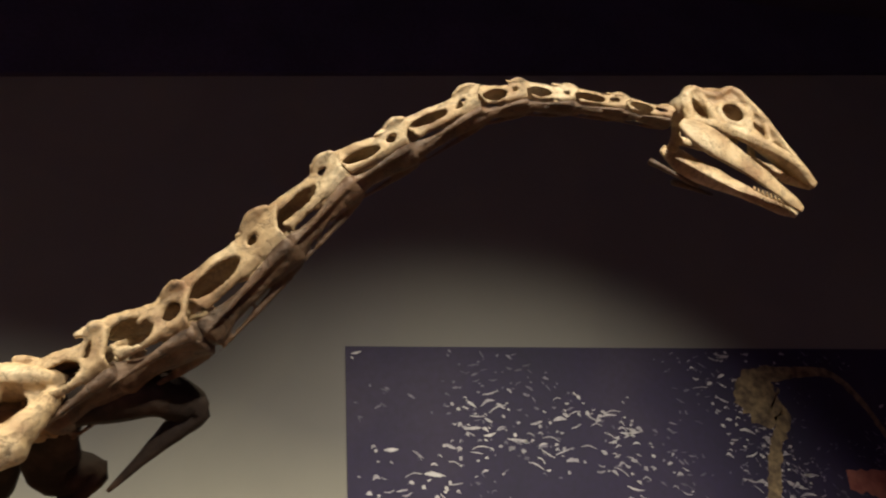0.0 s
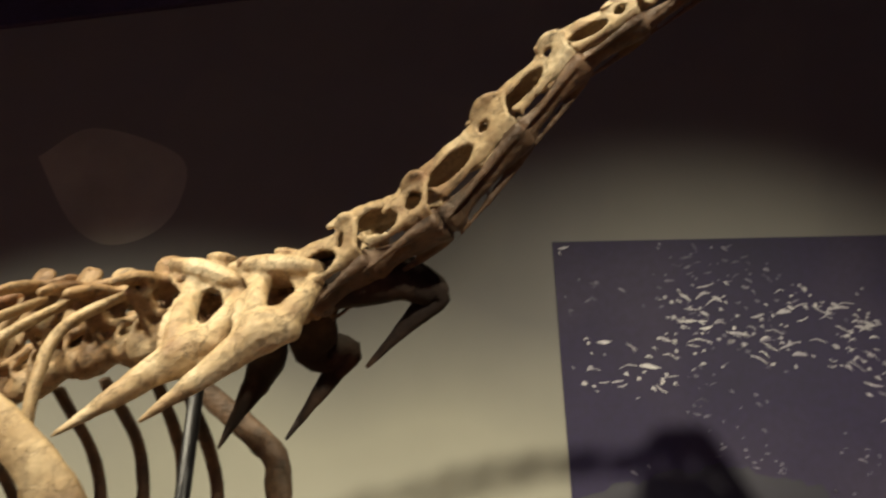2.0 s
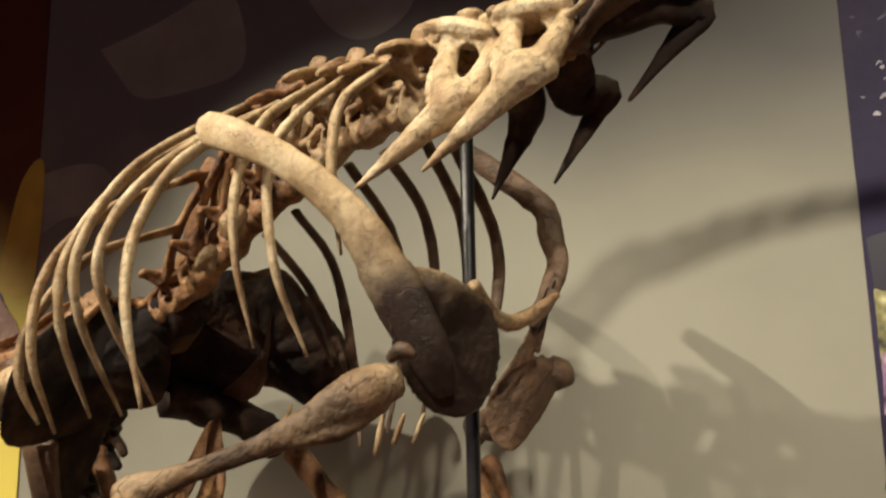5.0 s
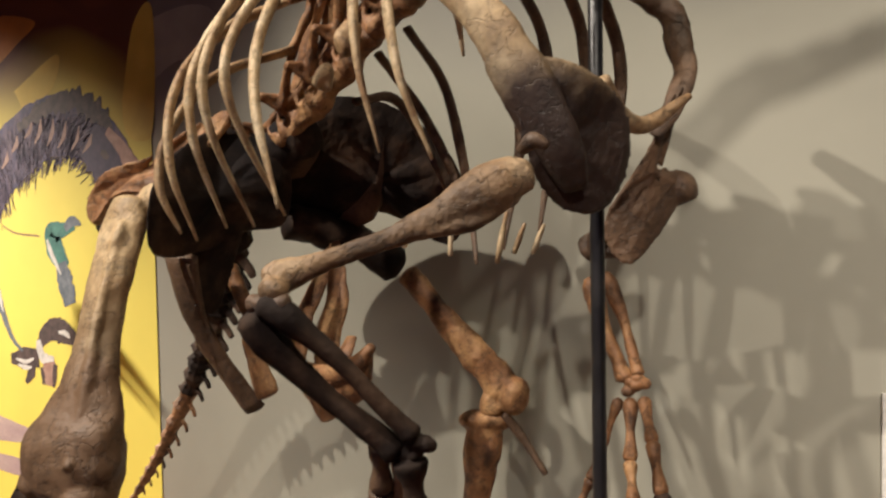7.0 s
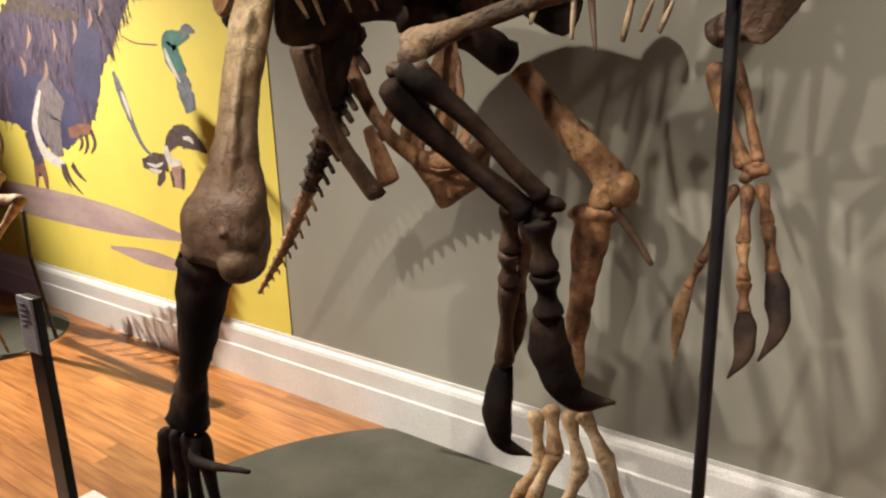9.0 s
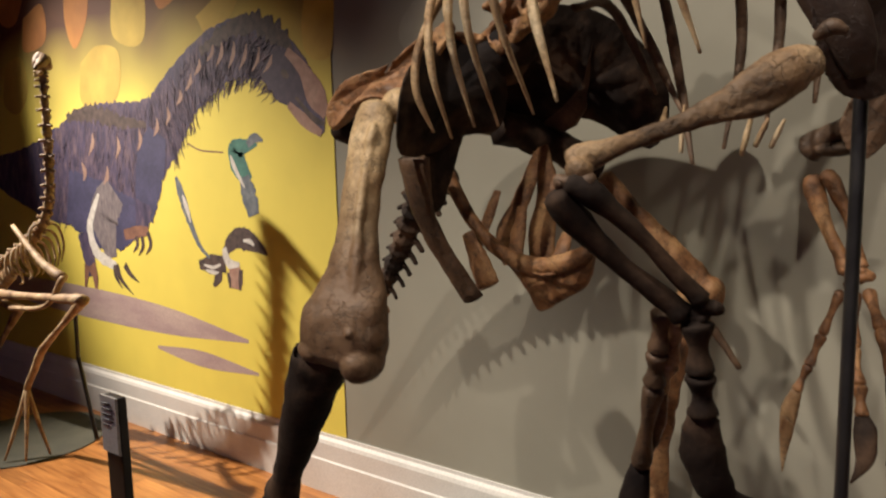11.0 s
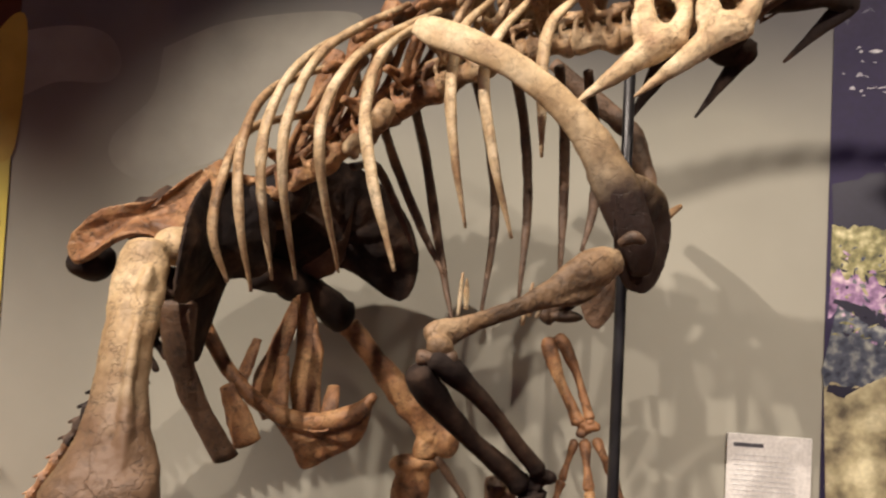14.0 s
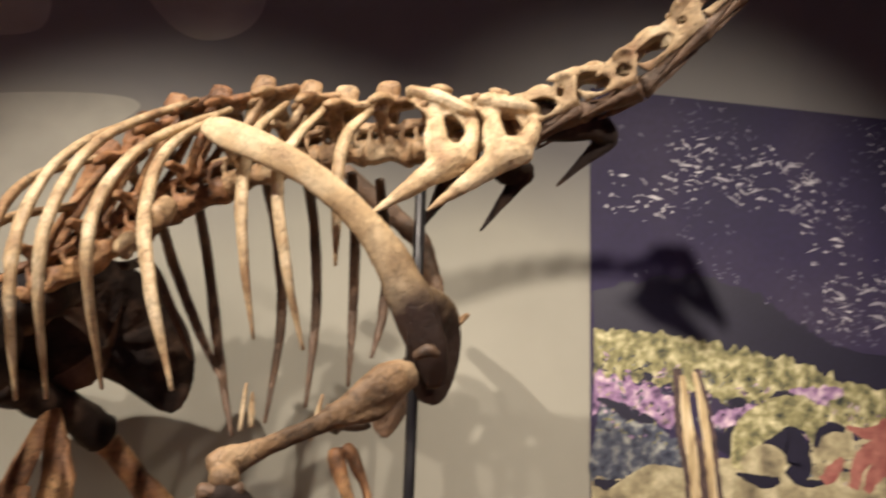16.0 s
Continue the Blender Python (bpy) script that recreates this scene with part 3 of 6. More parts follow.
def dorsal(p, q, size, mat, top, wing):
    """A back vertebra: waisted spool, upright spine tab up to top, and a wing to each side."""
    t, s, u = basis(p, q)
    L = (q - p).length
    f = lambda a, b, c: p + t * (a * L) + s * (b * size) + u * (c * size)
    g = lambda *r: [size * k for k in r]
    bm = bmesh.new()
    tube(bm, [f(0.0, 0, 0), f(0.12, 0, 0), f(0.5, 0, 0.06), f(0.88, 0, 0), f(1.0, 0, 0)], g(0.68, 0.76, 0.52, 0.78, 0.68), 12, 14, 1.05, s, 0.12)
    tube(bm, [f(0.5, 0, 0.3), f(0.46, 0, 0.9), f(0.42, 0, 1.4)], g(0.45, 0.38, 0.42), 8, 10, 1.1, s, 0.14)
    if top:
        e, b0 = Vector(top), f(0.42, 0, 1.3)
        tube(bm, [b0, b0.lerp(e, 0.45), b0.lerp(e, 0.85), e], (size * 0.46, 0.022, 0.031, 0.024), 16, 14, 0.4, s, 0.08)
        low = e - u * 0.055
        tube(bm, [low - t * 0.055, low, low + t * 0.055], (0.012, 0.017, 0.012), 12, 10, 2.2, s, 0.12)
        for k in (-1, 1):
            tube(bm, [low + s * 0.03 * k, low.lerp(b0, 0.5) + s * 0.05 * k, b0 + s * 0.03 * k], (0.012, 0.011, 0.015), 8, 8, 1, t, 0.15)
            tube(bm, [low + s * 0.02 * k, low + s * 0.07 * k - u * 0.01 - t * 0.01, low + s * 0.11 * k - u * 0.03 - t * 0.02], (0.014, 0.013, 0.010), 8, 8, 1.4, t, 0.15)
    for k in (-1, 1):
        tube(bm, [f(0.45, 0.1 * k, 1.2), f(0.4, 0.9 * k, 1.6), f(0.34, wing * k, 1.75)], g(0.4, 0.32, 0.24), 10, 8, 1.3, t, 0.14)
        tube(bm, [f(0.42, 0.3 * k, 0.3), f(0.36, 0.85 * k, 0.8), f(0.34, wing * 0.9 * k, 1.6)], g(0.26, 0.16, 0.14), 8, 7, 1, u, 0.2)
        tube(bm, [f(1.15, 0.4 * k, 1.3), f(0.75, 0.5 * k, 1.15), f(0.3, 0.42 * k, 1.3), f(-0.12, 0.35 * k, 1.5)], g(0.24, 0.26, 0.26, 0.2), 10, 8, 1.2, s, 0.16)
        tube(bm, [f(0.85, 0.5 * k, 1.1), f(0.78, 0.75 * k, 0.55), f(0.88, 0.55 * k, 0.0)], g(0.17, 0.14, 0.24), 8, 7, 1, u, 0.2)
        tube(bm, [f(0.12, 0.5 * k, 1.1), f(0.1, 0.72 * k, 0.5), f(0.14, 0.5 * k, 0.0)], g(0.15, 0.12, 0.2), 8, 7, 1, u, 0.2)
    return bone("back_vertebra", bm, mat, voxel=0.0042)


SIZES = (0.024, 0.026, 0.029, 0.033, 0.039, 0.045, 0.052, 0.060, 0.065, 0.066, 0.06)
for i in range(10):
    cervical(COLUMN[i + 1], COLUMN[i], SIZES[i], BONE, 40 + i)
TOPS = {13: (-0.826, -0.850, 2.401), 14: (-0.919, -0.820, 2.392), 15: (-0.999, -0.790, 2.407), 16: (-1.108, -0.760, 2.420), 17: (-1.211, -0.740, 2.393), 18: (-1.310, -0.720, 2.369), 19: (-1.381, -0.700, 2.324), 20: (-1.458, -0.680, 2.255)}
for i in range(10, 23):
    dorsal(COLUMN[i + 1], COLUMN[i], 0.042, BONE_MID if i < 17 else BONE_RED, TOPS.get(i), 2.0)


def winged(top, lobe, front, body, tip):
    """A vertebra at the base of the neck: roof plate with an upright lobe, two struts round a window, and a long spike."""
    top, lobe, front, body, tip = (Vector(p) for p in (top, lobe, front, body, tip))
    bm = bmesh.new()
    back = top - (front - top)
    tube(bm, [back + Vector((0, 0, 0.004)), top, front + Vector((0, 0, -0.004))], (0.014, 0.026, 0.018), 14, 12, 1.7, (0, 1, 0), 0.08)
    tube(bm, [top + Vector((0, 0.02, 0)), top.lerp(lobe, 0.6) + Vector((0, 0.03, 0)), lobe + Vector((0, 0.03, 0))], (0.030, 0.022, 0.028), 10, 10, 0.6, (0, 1, 0), 0.08)
    tube(bm, [top.lerp(back, 0.3), top.lerp(body, 0.55) + Vector((-0.022, -0.01, 0)), body + Vector((-0.02, 0, 0))], (0.022, 0.019, 0.030), 12, 10, 0.9)
    tube(bm, [front + Vector((0, 0, -0.01)), front.lerp(body, 0.5) + Vector((0.02, -0.01, 0)), body + Vector((0.02, 0, 0))], (0.017, 0.018, 0.028), 12, 10, 0.9)
    V = lambda x, z: Vector((x, 0, z))
    ring = [top + V(-0.072, 0.004), top + V(0, 0.014), front + V(0.014, 0.0), front.lerp(body, 0.35) + V(0.014, 0), front.lerp(body, 0.7) + V(0.03, 0), body + V(0.052, 0.006), body + V(0.02, -0.03), body + V(-0.05, -0.028), top.lerp(body, 0.62) + V(-0.055, 0), top.lerp(body, 0.3) + V(-0.036, 0)]
    hole = top.lerp(body, 0.47) + V(0.014, 0)

    def inside(x, z):
        d = 0.004 * noise.noise((x * 60, 3, z * 60))
        if ((x - hole.x) / 0.027) ** 2 + ((z - hole.z + 0.25 * (x - hole.x)) / 0.036) ** 2 < 1 + 40 * d:
            return False
        return in_ring([(v.x, v.z) for v in ring], x - d, z)

    def place(x, z):
        k = (top.z - z) / (top.z - body.z)
        return Vector((x, top.y + (body.y - top.y) * k - 0.012 * math.sin(k * 3.1), z)), Vector((0, -1, 0))
    sheet(bm, place, inside, (min(v.x for v in ring), max(v.x for v in ring), min(v.z for v in ring), max(v.z for v in ring)), (44, 48), 0.014)
    tube(bm, [body + Vector((0.045, 0, 0.004)), body, body.lerp(tip, 0.3), body.lerp(tip, 0.65), tip], (0.022, 0.036, 0.025, 0.015, 0.003), 24, 12, 0.8, (0, 1, 0), 0.06)
    return bone("neck_vertebra", bm, BONE, "pale winged vertebra with a long spike", voxel=0.0035)


winged((-0.716, -0.930, 2.329), (-0.712, -0.930, 2.379), (-0.648, -0.950, 2.304), (-0.701, -1.000, 2.180), (-0.871, -1.040, 2.041))
winged((-0.593, -0.960, 2.324), (-0.583, -0.960, 2.371), (-0.516, -0.980, 2.317), (-0.582, -1.020, 2.202), (-0.754, -1.030, 2.061))
# spikes of the wall side, their shade painted near black
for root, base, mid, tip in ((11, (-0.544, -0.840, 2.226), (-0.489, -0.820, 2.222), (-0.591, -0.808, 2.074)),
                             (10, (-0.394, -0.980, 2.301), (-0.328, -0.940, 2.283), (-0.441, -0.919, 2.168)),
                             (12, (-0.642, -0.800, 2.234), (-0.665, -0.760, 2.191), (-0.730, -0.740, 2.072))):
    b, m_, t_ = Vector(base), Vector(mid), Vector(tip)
    bone_rod("neck_rib", [COLUMN[root], b, m_, m_.lerp(t_, 0.25), m_.lerp(t_, 0.6), t_], (0.045, 0.042, 0.027, 0.019, 0.011, 0.003), BONE_BLACK_SHADE, n=30, flat=0.7)

# near side ribs, each from its vertebra out and down to its tip
NEAR = [
    ((-1.515, -0.720, 2.084), (-1.605, -0.880, 2.004), (-1.599, -1.020, 1.861), (-1.594, -1.050, 1.748), (-1.570, -1.020, 1.655)),
    ((-1.450, -0.740, 2.201), (-1.544, -0.900, 2.097), (-1.548, -1.040, 1.951), (-1.528, -1.080, 1.793), (-1.513, -1.030, 1.640)),
    ((-1.351, -0.760, 2.306), (-1.468, -0.920, 2.158), (-1.498, -1.030, 2.001), (-1.497, -1.050, 1.852), (-1.492, -0.970, 1.665)),
    ((-1.262, -0.780, 2.339), (-1.400, -0.950, 2.182), (-1.446, -1.050, 2.010), (-1.451, -1.050, 1.865), (-1.453, -0.930, 1.667)),
    ((-1.184, -0.800, 2.316), (-1.312, -0.960, 2.177), (-1.364, -1.060, 2.034), (-1.365, -1.080, 1.898), (-1.351, -0.950, 1.688)),
    ((-1.208, -0.840, 2.280), (-1.271, -0.980, 2.160), (-1.279, -1.080, 2.022), (-1.245, -1.140, 1.875), (-1.190, -1.150, 1.696)),
    ((-1.058, -0.830, 2.331), (-1.107, -0.960, 2.216), (-1.118, -1.020, 2.091), (-1.104, -1.040, 1.952), (-1.074, -1.020, 1.791)),
    ((-0.953, -0.850, 2.341), (-1.023, -0.980, 2.207), (-1.052, -1.020, 2.105), (-1.021, -1.040, 1.923), (-0.981, -1.000, 1.775)),
    ((-0.850, -0.880, 2.333), (-0.917, -0.980, 2.230), (-0.935, -1.000, 2.140), (-0.932, -1.000, 2.048), (-0.928, -0.980, 1.946)),
]
for i, p in enumerate(NEAR):
    r = (0.013, 0.017, 0.0165, 0.0145, 0.005) if i < 6 else (0.012, 0.016, 0.015, 0.012, 0.004)
    bone_rod("rib", p, r, BONE if i > 1 else BONE_MID, n=26, seg=10, flat=0.62, side=(0.6, 0.7, 0), rough=0.09)
FAR = [
    ((-1.342, -0.620, 2.072), (-1.317, -0.480, 1.963), (-1.260, -0.440, 1.831), (-1.183, -0.480, 1.697)),
    ((-1.259, -0.620, 2.120), (-1.246, -0.460, 2.001), (-1.200, -0.440, 1.757), (-1.148, -0.500, 1.567)),
    ((-1.105, -0.640, 2.211), (-1.071, -0.480, 2.069), (-1.048, -0.460, 1.857), (-1.068, -0.520, 1.603)),
    ((-1.005, -0.660, 2.224), (-0.976, -0.500, 2.101), (-0.958, -0.480, 1.891), (-0.970, -0.540, 1.645)),
    ((-0.894, -0.680, 2.224), (-0.870, -0.540, 2.083), (-0.863, -0.520, 1.892), (-0.867, -0.550, 1.699)),
    ((-0.825, -0.700, 2.207), (-0.786, -0.560, 2.039), (-0.786, -0.550, 1.894), (-0.814, -0.580, 1.773)),
    ((-1.426, -0.600, 1.969), (-1.389, -0.480, 1.990), (-1.339, -0.420, 1.890), (-1.273, -0.420, 1.753)),
]
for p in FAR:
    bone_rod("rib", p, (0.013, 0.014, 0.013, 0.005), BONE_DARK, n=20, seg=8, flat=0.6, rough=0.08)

for p, r in (((-1.307, -0.780, 2.064), 0.030), ((-1.382, -0.780, 1.989), 0.026)):
    bone("rib_head", lump(bmesh.new(), p, (r * 0.9, r * 0.9, r * 1.15), None, 0.4, 26), BONE_MID)

# shoulder girdle
bone_rod("shoulder_blade", [(-1.195, -1.030, 2.200), (-1.144, -1.060, 2.176), (-1.029, -1.090, 2.125), (-0.929, -1.090, 2.059), (-0.846, -1.080, 1.979), (-0.800, -1.075, 1.903), (-0.772, -1.066, 1.847), (-0.738, -1.045, 1.770), (-0.722, -1.02, 1.715)],
         (0.018, 0.032, 0.029, 0.028, 0.034, 0.040, 0.044, 0.036, 0.02), BONE_SHADED_BELOW, "pale pitted shoulder blade with shade painted dark brown below", n=44, seg=16, flat=0.42, rough=0.06)
bone("coracoid", plate(bmesh.new(), [(-0.804, -1.070, 1.894), (-0.746, -1.060, 1.906), (-0.690, -1.020, 1.879), (-0.666, -0.970, 1.844), (-0.660, -0.950, 1.784), (-0.675, -0.950, 1.718), (-0.706, -0.970, 1.678), (-0.751, -1.000, 1.688), (-0.776, -1.040, 1.736), (-0.789, -1.070, 1.812)], 0.02, (0.35, 1, 0.1)), BONE_SHADED_BELOW, "broad coracoid plate, its shade painted blackish brown", voxel=0.004)
bone_rod("socket_rim", [(-0.776, -1.100, 1.769), (-0.754, -1.110, 1.780), (-0.734, -1.110, 1.772)], (0.008, 0.013, 0.007), BONE_DARK, n=10)
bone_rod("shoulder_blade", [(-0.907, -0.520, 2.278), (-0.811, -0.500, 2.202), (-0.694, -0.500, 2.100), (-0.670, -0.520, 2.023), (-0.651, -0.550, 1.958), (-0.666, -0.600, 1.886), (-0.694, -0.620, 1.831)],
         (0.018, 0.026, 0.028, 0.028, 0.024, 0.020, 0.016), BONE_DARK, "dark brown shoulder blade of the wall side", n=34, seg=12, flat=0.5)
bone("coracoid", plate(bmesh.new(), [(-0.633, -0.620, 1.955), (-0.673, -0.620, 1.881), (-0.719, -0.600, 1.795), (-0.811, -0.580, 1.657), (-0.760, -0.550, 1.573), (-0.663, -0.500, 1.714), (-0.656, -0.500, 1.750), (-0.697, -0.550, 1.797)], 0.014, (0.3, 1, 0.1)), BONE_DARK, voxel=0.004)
bone_rod("wishbone", [(-0.699, -0.950, 1.885), (-0.693, -0.880, 1.842), (-0.672, -0.800, 1.830), (-0.605, -0.756, 1.879)], (0.012, 0.014, 0.016, 0.006), BONE_MID, n=18)

# near arm
HT, HB = Vector((-0.785, -1.075, 1.735)), Vector((-1.085, -1.27, 1.592))
HD = Vector((0, 0, -0.01))
bm = tube(bmesh.new(), [HT + Vector((0.012, 0, 0.0)), HT.lerp(HB, 0.06), HT.lerp(HB, 0.2), HT.lerp(HB, 0.36) + HD, HT.lerp(HB, 0.6) + HD, HT.lerp(HB, 0.82) + HD * 0.5, HB, HB + Vector((-0.014, -0.01, -0.008))],
          (0.024, 0.037, 0.037, 0.025, 0.0165, 0.0165, 0.026, 0.020), 40, 18, 0.62, (0, 1, 0), 0.07, 18.0)
tube(bm, [HT.lerp(HB, 0.03) + Vector((0, 0, -0.028)), HT.lerp(HB, 0.2) + Vector((0, -0.012, -0.040)), HT.lerp(HB, 0.42) + Vector((0, -0.008, -0.024))], (0.010, 0.014, 0.008), 14, 9, 0.8)
lump(bm, HB + Vector((0.004, -0.02, -0.018)), (0.024, 0.022, 0.022), None, 0.15)
bone("upper_arm", bm, BONE_BROWN, "brownish tan upper arm bone with broad ends", voxel=0.0035)


def forearm(elbow, wrist, mat, gap, fat=1.0):
    e, w = Vector(elbow), Vector(wrist)
    d = (w - e).normalized()
    s = Vector((0, 1, 0)).cross(d).normalized() * gap
    for k, r in ((1, 1.0), (-1, 0.8)):
        bone_rod("forearm_bone", [e + s * k * 0.6, e.lerp(w, 0.15) + s * k, e.lerp(w, 0.5) + s * k * 1.1, e.lerp(w, 0.85) + s * k * 0.8, w + s * k * 0.7],
                 [r * fat * q for q in (0.022, 0.024, 0.015, 0.017, 0.021)], mat, n=20, seg=10)
    bm = bmesh.new()
    for a, b in ((0.4, 0.5), (-0.5, 0.4), (0.0, 1.0), (0.9, 1.2), (-0.9, 1.1)):
        lump(bm, w + s * a + d * 0.022 * b, (0.016, 0.015, 0.014), None, 0.2, 40, 2)
    bone("wrist", bm, mat, voxel=0.003)


def finger(joints, radius, claw, mat, claw_mat):
    """Finger bones with swollen ends, then a long curved claw."""
    j = [Vector(p) for p in joints]
    for a, b in zip(j, j[1:]):
        bone_rod("finger_bone", [a, a.lerp(b, 0.1), a.lerp(b, 0.5), a.lerp(b, 0.9), b], [radius * q for q in (0.8, 1.25, 0.75, 1.2, 0.8)], mat, n=14, seg=10)
    c = [Vector(p) for p in claw]
    bone_rod("claw", [j[-1]] + c, [radius * q for q in (1.2, 1.9, 1.35, 0.16)][:len(c) + 1], claw_mat, n=20, seg=10, flat=0.55)


forearm((-1.10, -1.30, 1.545), (-0.925, -1.195, 1.35), BONE_BLACK_SHADE, 0.027, 1.1)
bone_rod("elbow_cap", [(-1.112, -1.300, 1.556), (-1.055, -1.290, 1.557)], (0.013, 0.014), BONE_DARK, n=6)
finger([(-0.981, -1.170, 1.335), (-0.998, -1.150, 1.256), (-1.009, -1.130, 1.188), (-1.052, -1.080, 1.008)], 0.017, [(-1.068, -1.080, 0.907), (-1.067, -1.060, 0.829), (-1.008, -1.050, 0.812)], BONE_DARK, BONE_BLACK_SHADE)
finger([(-0.919, -1.190, 1.327), (-0.912, -1.180, 1.237), (-0.911, -1.170, 1.162)], 0.021, [(-0.914, -1.160, 1.092), (-0.880, -1.140, 1.015), (-0.812, -1.120, 1.012)], BONE_BLACK_SHADE, BONE_BLACK_SHADE)
finger([(-0.956, -1.160, 1.321), (-0.982, -1.120, 1.231), (-1.009, -1.100, 1.169)], 0.012, [(-1.026, -1.080, 1.105), (-1.043, -1.060, 1.049), (-1.055, -1.060, 0.987)], BONE_MID, BONE_DARK)

# far arm
FS, FE, FW = Vector((-0.66, -0.50, 1.74)), Vector((-0.90, -0.40, 1.60)), Vector((-0.785, -0.49, 1.335))
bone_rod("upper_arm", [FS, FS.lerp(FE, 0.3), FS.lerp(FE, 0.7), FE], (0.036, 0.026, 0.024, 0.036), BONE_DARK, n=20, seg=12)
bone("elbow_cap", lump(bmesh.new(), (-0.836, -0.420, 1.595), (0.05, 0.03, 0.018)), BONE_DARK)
forearm((-0.870, -0.430, 1.533), (-0.781, -0.480, 1.323), BONE_RED, 0.022)
finger([(-0.805, -0.500, 1.273), (-0.836, -0.520, 1.171), (-0.858, -0.540, 1.099), (-0.880, -0.550, 1.037)], 0.010, [(-0.892, -0.550, 0.993), (-0.900, -0.550, 0.920), (-0.904, -0.550, 0.834)], BONE_RED, BONE_MID)
finger([(-0.779, -0.500, 1.275), (-0.767, -0.550, 1.154), (-0.748, -0.600, 1.087), (-0.737, -0.620, 1.025)], 0.013, [(-0.729, -0.640, 0.995), (-0.724, -0.660, 0.945), (-0.746, -0.680, 0.895)], BONE_RED, BONE_BLACK_SHADE)
finger([(-0.750, -0.500, 1.278), (-0.714, -0.580, 1.211), (-0.684, -0.640, 1.127)], 0.013, [(-0.668, -0.660, 1.082), (-0.654, -0.700, 1.031), (-0.681, -0.720, 0.965)], BONE_RED, BONE_BLACK_SHADE)

# hip: upper blades, sockets, the dark bowl between them with shade painted in, and the bones that hang below
bone("hip_blade", plate(bmesh.new(), [(-1.990, -0.930, 1.742), (-1.919, -0.930, 1.804), (-1.804, -0.880, 1.840), (-1.736, -0.740, 1.953), (-1.709, -0.740, 1.922), (-1.730, -0.860, 1.802), (-1.753, -0.920, 1.739), (-1.809, -0.950, 1.750), (-1.873, -0.960, 1.729), (-1.970, -0.930, 1.678), (-1.996, -0.930, 1.704)], 0.018, (0.1, -1, 0.45)), BONE_RED, "reddish brown upper hip blade", voxel=0.004)
bone("hip_process", lump(bmesh.new(), (-1.998, -0.840, 1.681), (0.06, 0.05, 0.045), None, 0.25), BONE_BLACK_SHADE)
bone("hip_blade", plate(bmesh.new(), [(-1.760, -0.700, 1.937), (-1.709, -0.920, 1.829), (-1.689, -1.000, 1.727), (-1.703, -0.980, 1.607), (-1.728, -0.800, 1.613), (-1.706, -0.700, 1.654), (-1.637, -0.620, 1.680), (-1.635, -0.620, 1.850)], 0.02, (0.6, -0.6, 0.2)), BONE_BLACK_SHADE, "flaring front hip blade, near black with painted shade", voxel=0.004)
bone("hip_blade", plate(bmesh.new(), [(-1.611, -0.550, 2.013), (-1.452, -0.420, 1.992), (-1.330, -0.320, 1.876), (-1.285, -0.280, 1.727), (-1.334, -0.300, 1.606), (-1.500, -0.350, 1.698), (-1.630, -0.420, 1.682), (-1.753, -0.480, 1.651), (-1.711, -0.550, 1.869)], 0.022, (0.4, -1, 0.0)), BONE_BLACK_SHADE, "flaring hip blade of the wall side, near black with painted shade", voxel=0.004)
bone_rod("sacrum", [(-1.563, -0.620, 1.898), (-1.689, -0.600, 1.849), (-1.849, -0.580, 1.783), (-1.983, -0.560, 1.731)], (0.06, 0.075, 0.075, 0.06), BONE_BLACK_SHADE, n=16, seg=12, rough=0.2)
bone_rod("sacrum", [(-1.66, -0.60, 1.86), (-1.85, -0.60, 1.84), (-2.02, -0.62, 1.78)], (0.075, 0.085, 0.06), BONE_BLACK_SHADE, n=14, seg=12, rough=0.2)
bone("hip_blade", plate(bmesh.new(), [(-1.45, -0.42, 1.93), (-1.70, -0.40, 1.96), (-1.95, -0.42, 1.86), (-2.03, -0.45, 1.74), (-1.80, -0.42, 1.66), (-1.52, -0.40, 1.68)], 0.02, (0, 1, 0)), BONE_DARK, "dark hip blade of the wall side")
bone_rod("pubis", [(-1.764, -0.850, 1.596), (-1.763, -0.820, 1.455), (-1.730, -0.760, 1.321), (-1.686, -0.700, 1.203)], (0.05, 0.036, 0.032, 0.034), BONE_DARK, n=18, seg=12, flat=0.45)
bone_rod("pubis", [(-1.800, -0.660, 1.557), (-1.705, -0.680, 1.427), (-1.584, -0.700, 1.335), (-1.459, -0.710, 1.310), (-1.355, -0.720, 1.340), (-1.307, -0.720, 1.390)], (0.022, 0.019, 0.020, 0.026, 0.026, 0.010), BONE_RED, n=24, seg=10)
bone("pubic_boot", plate(bmesh.new(), [(-1.577, -0.700, 1.321), (-1.456, -0.720, 1.298), (-1.369, -0.720, 1.325), (-1.311, -0.720, 1.381), (-1.339, -0.700, 1.275), (-1.417, -0.680, 1.222), (-1.493, -0.660, 1.182), (-1.522, -0.680, 1.242)], 0.022), BONE_RED, "orange-brown boot-shaped end of the pubis", voxel=0.004)
bone_rod("ischium", [(-1.574, -0.500, 1.619), (-1.530, -0.550, 1.482), (-1.513, -0.620, 1.370), (-1.476, -0.660, 1.277)], (0.02, 0.036, 0.044, 0.034), BONE_RED, n=16, seg=12, flat=0.35)
bone_rod("ischium", [(-1.582, -0.500, 1.603), (-1.621, -0.550, 1.463), (-1.625, -0.620, 1.379), (-1.585, -0.660, 1.313)], (0.018, 0.028, 0.036, 0.03), BONE_RED, n=16, seg=12, flat=0.35)

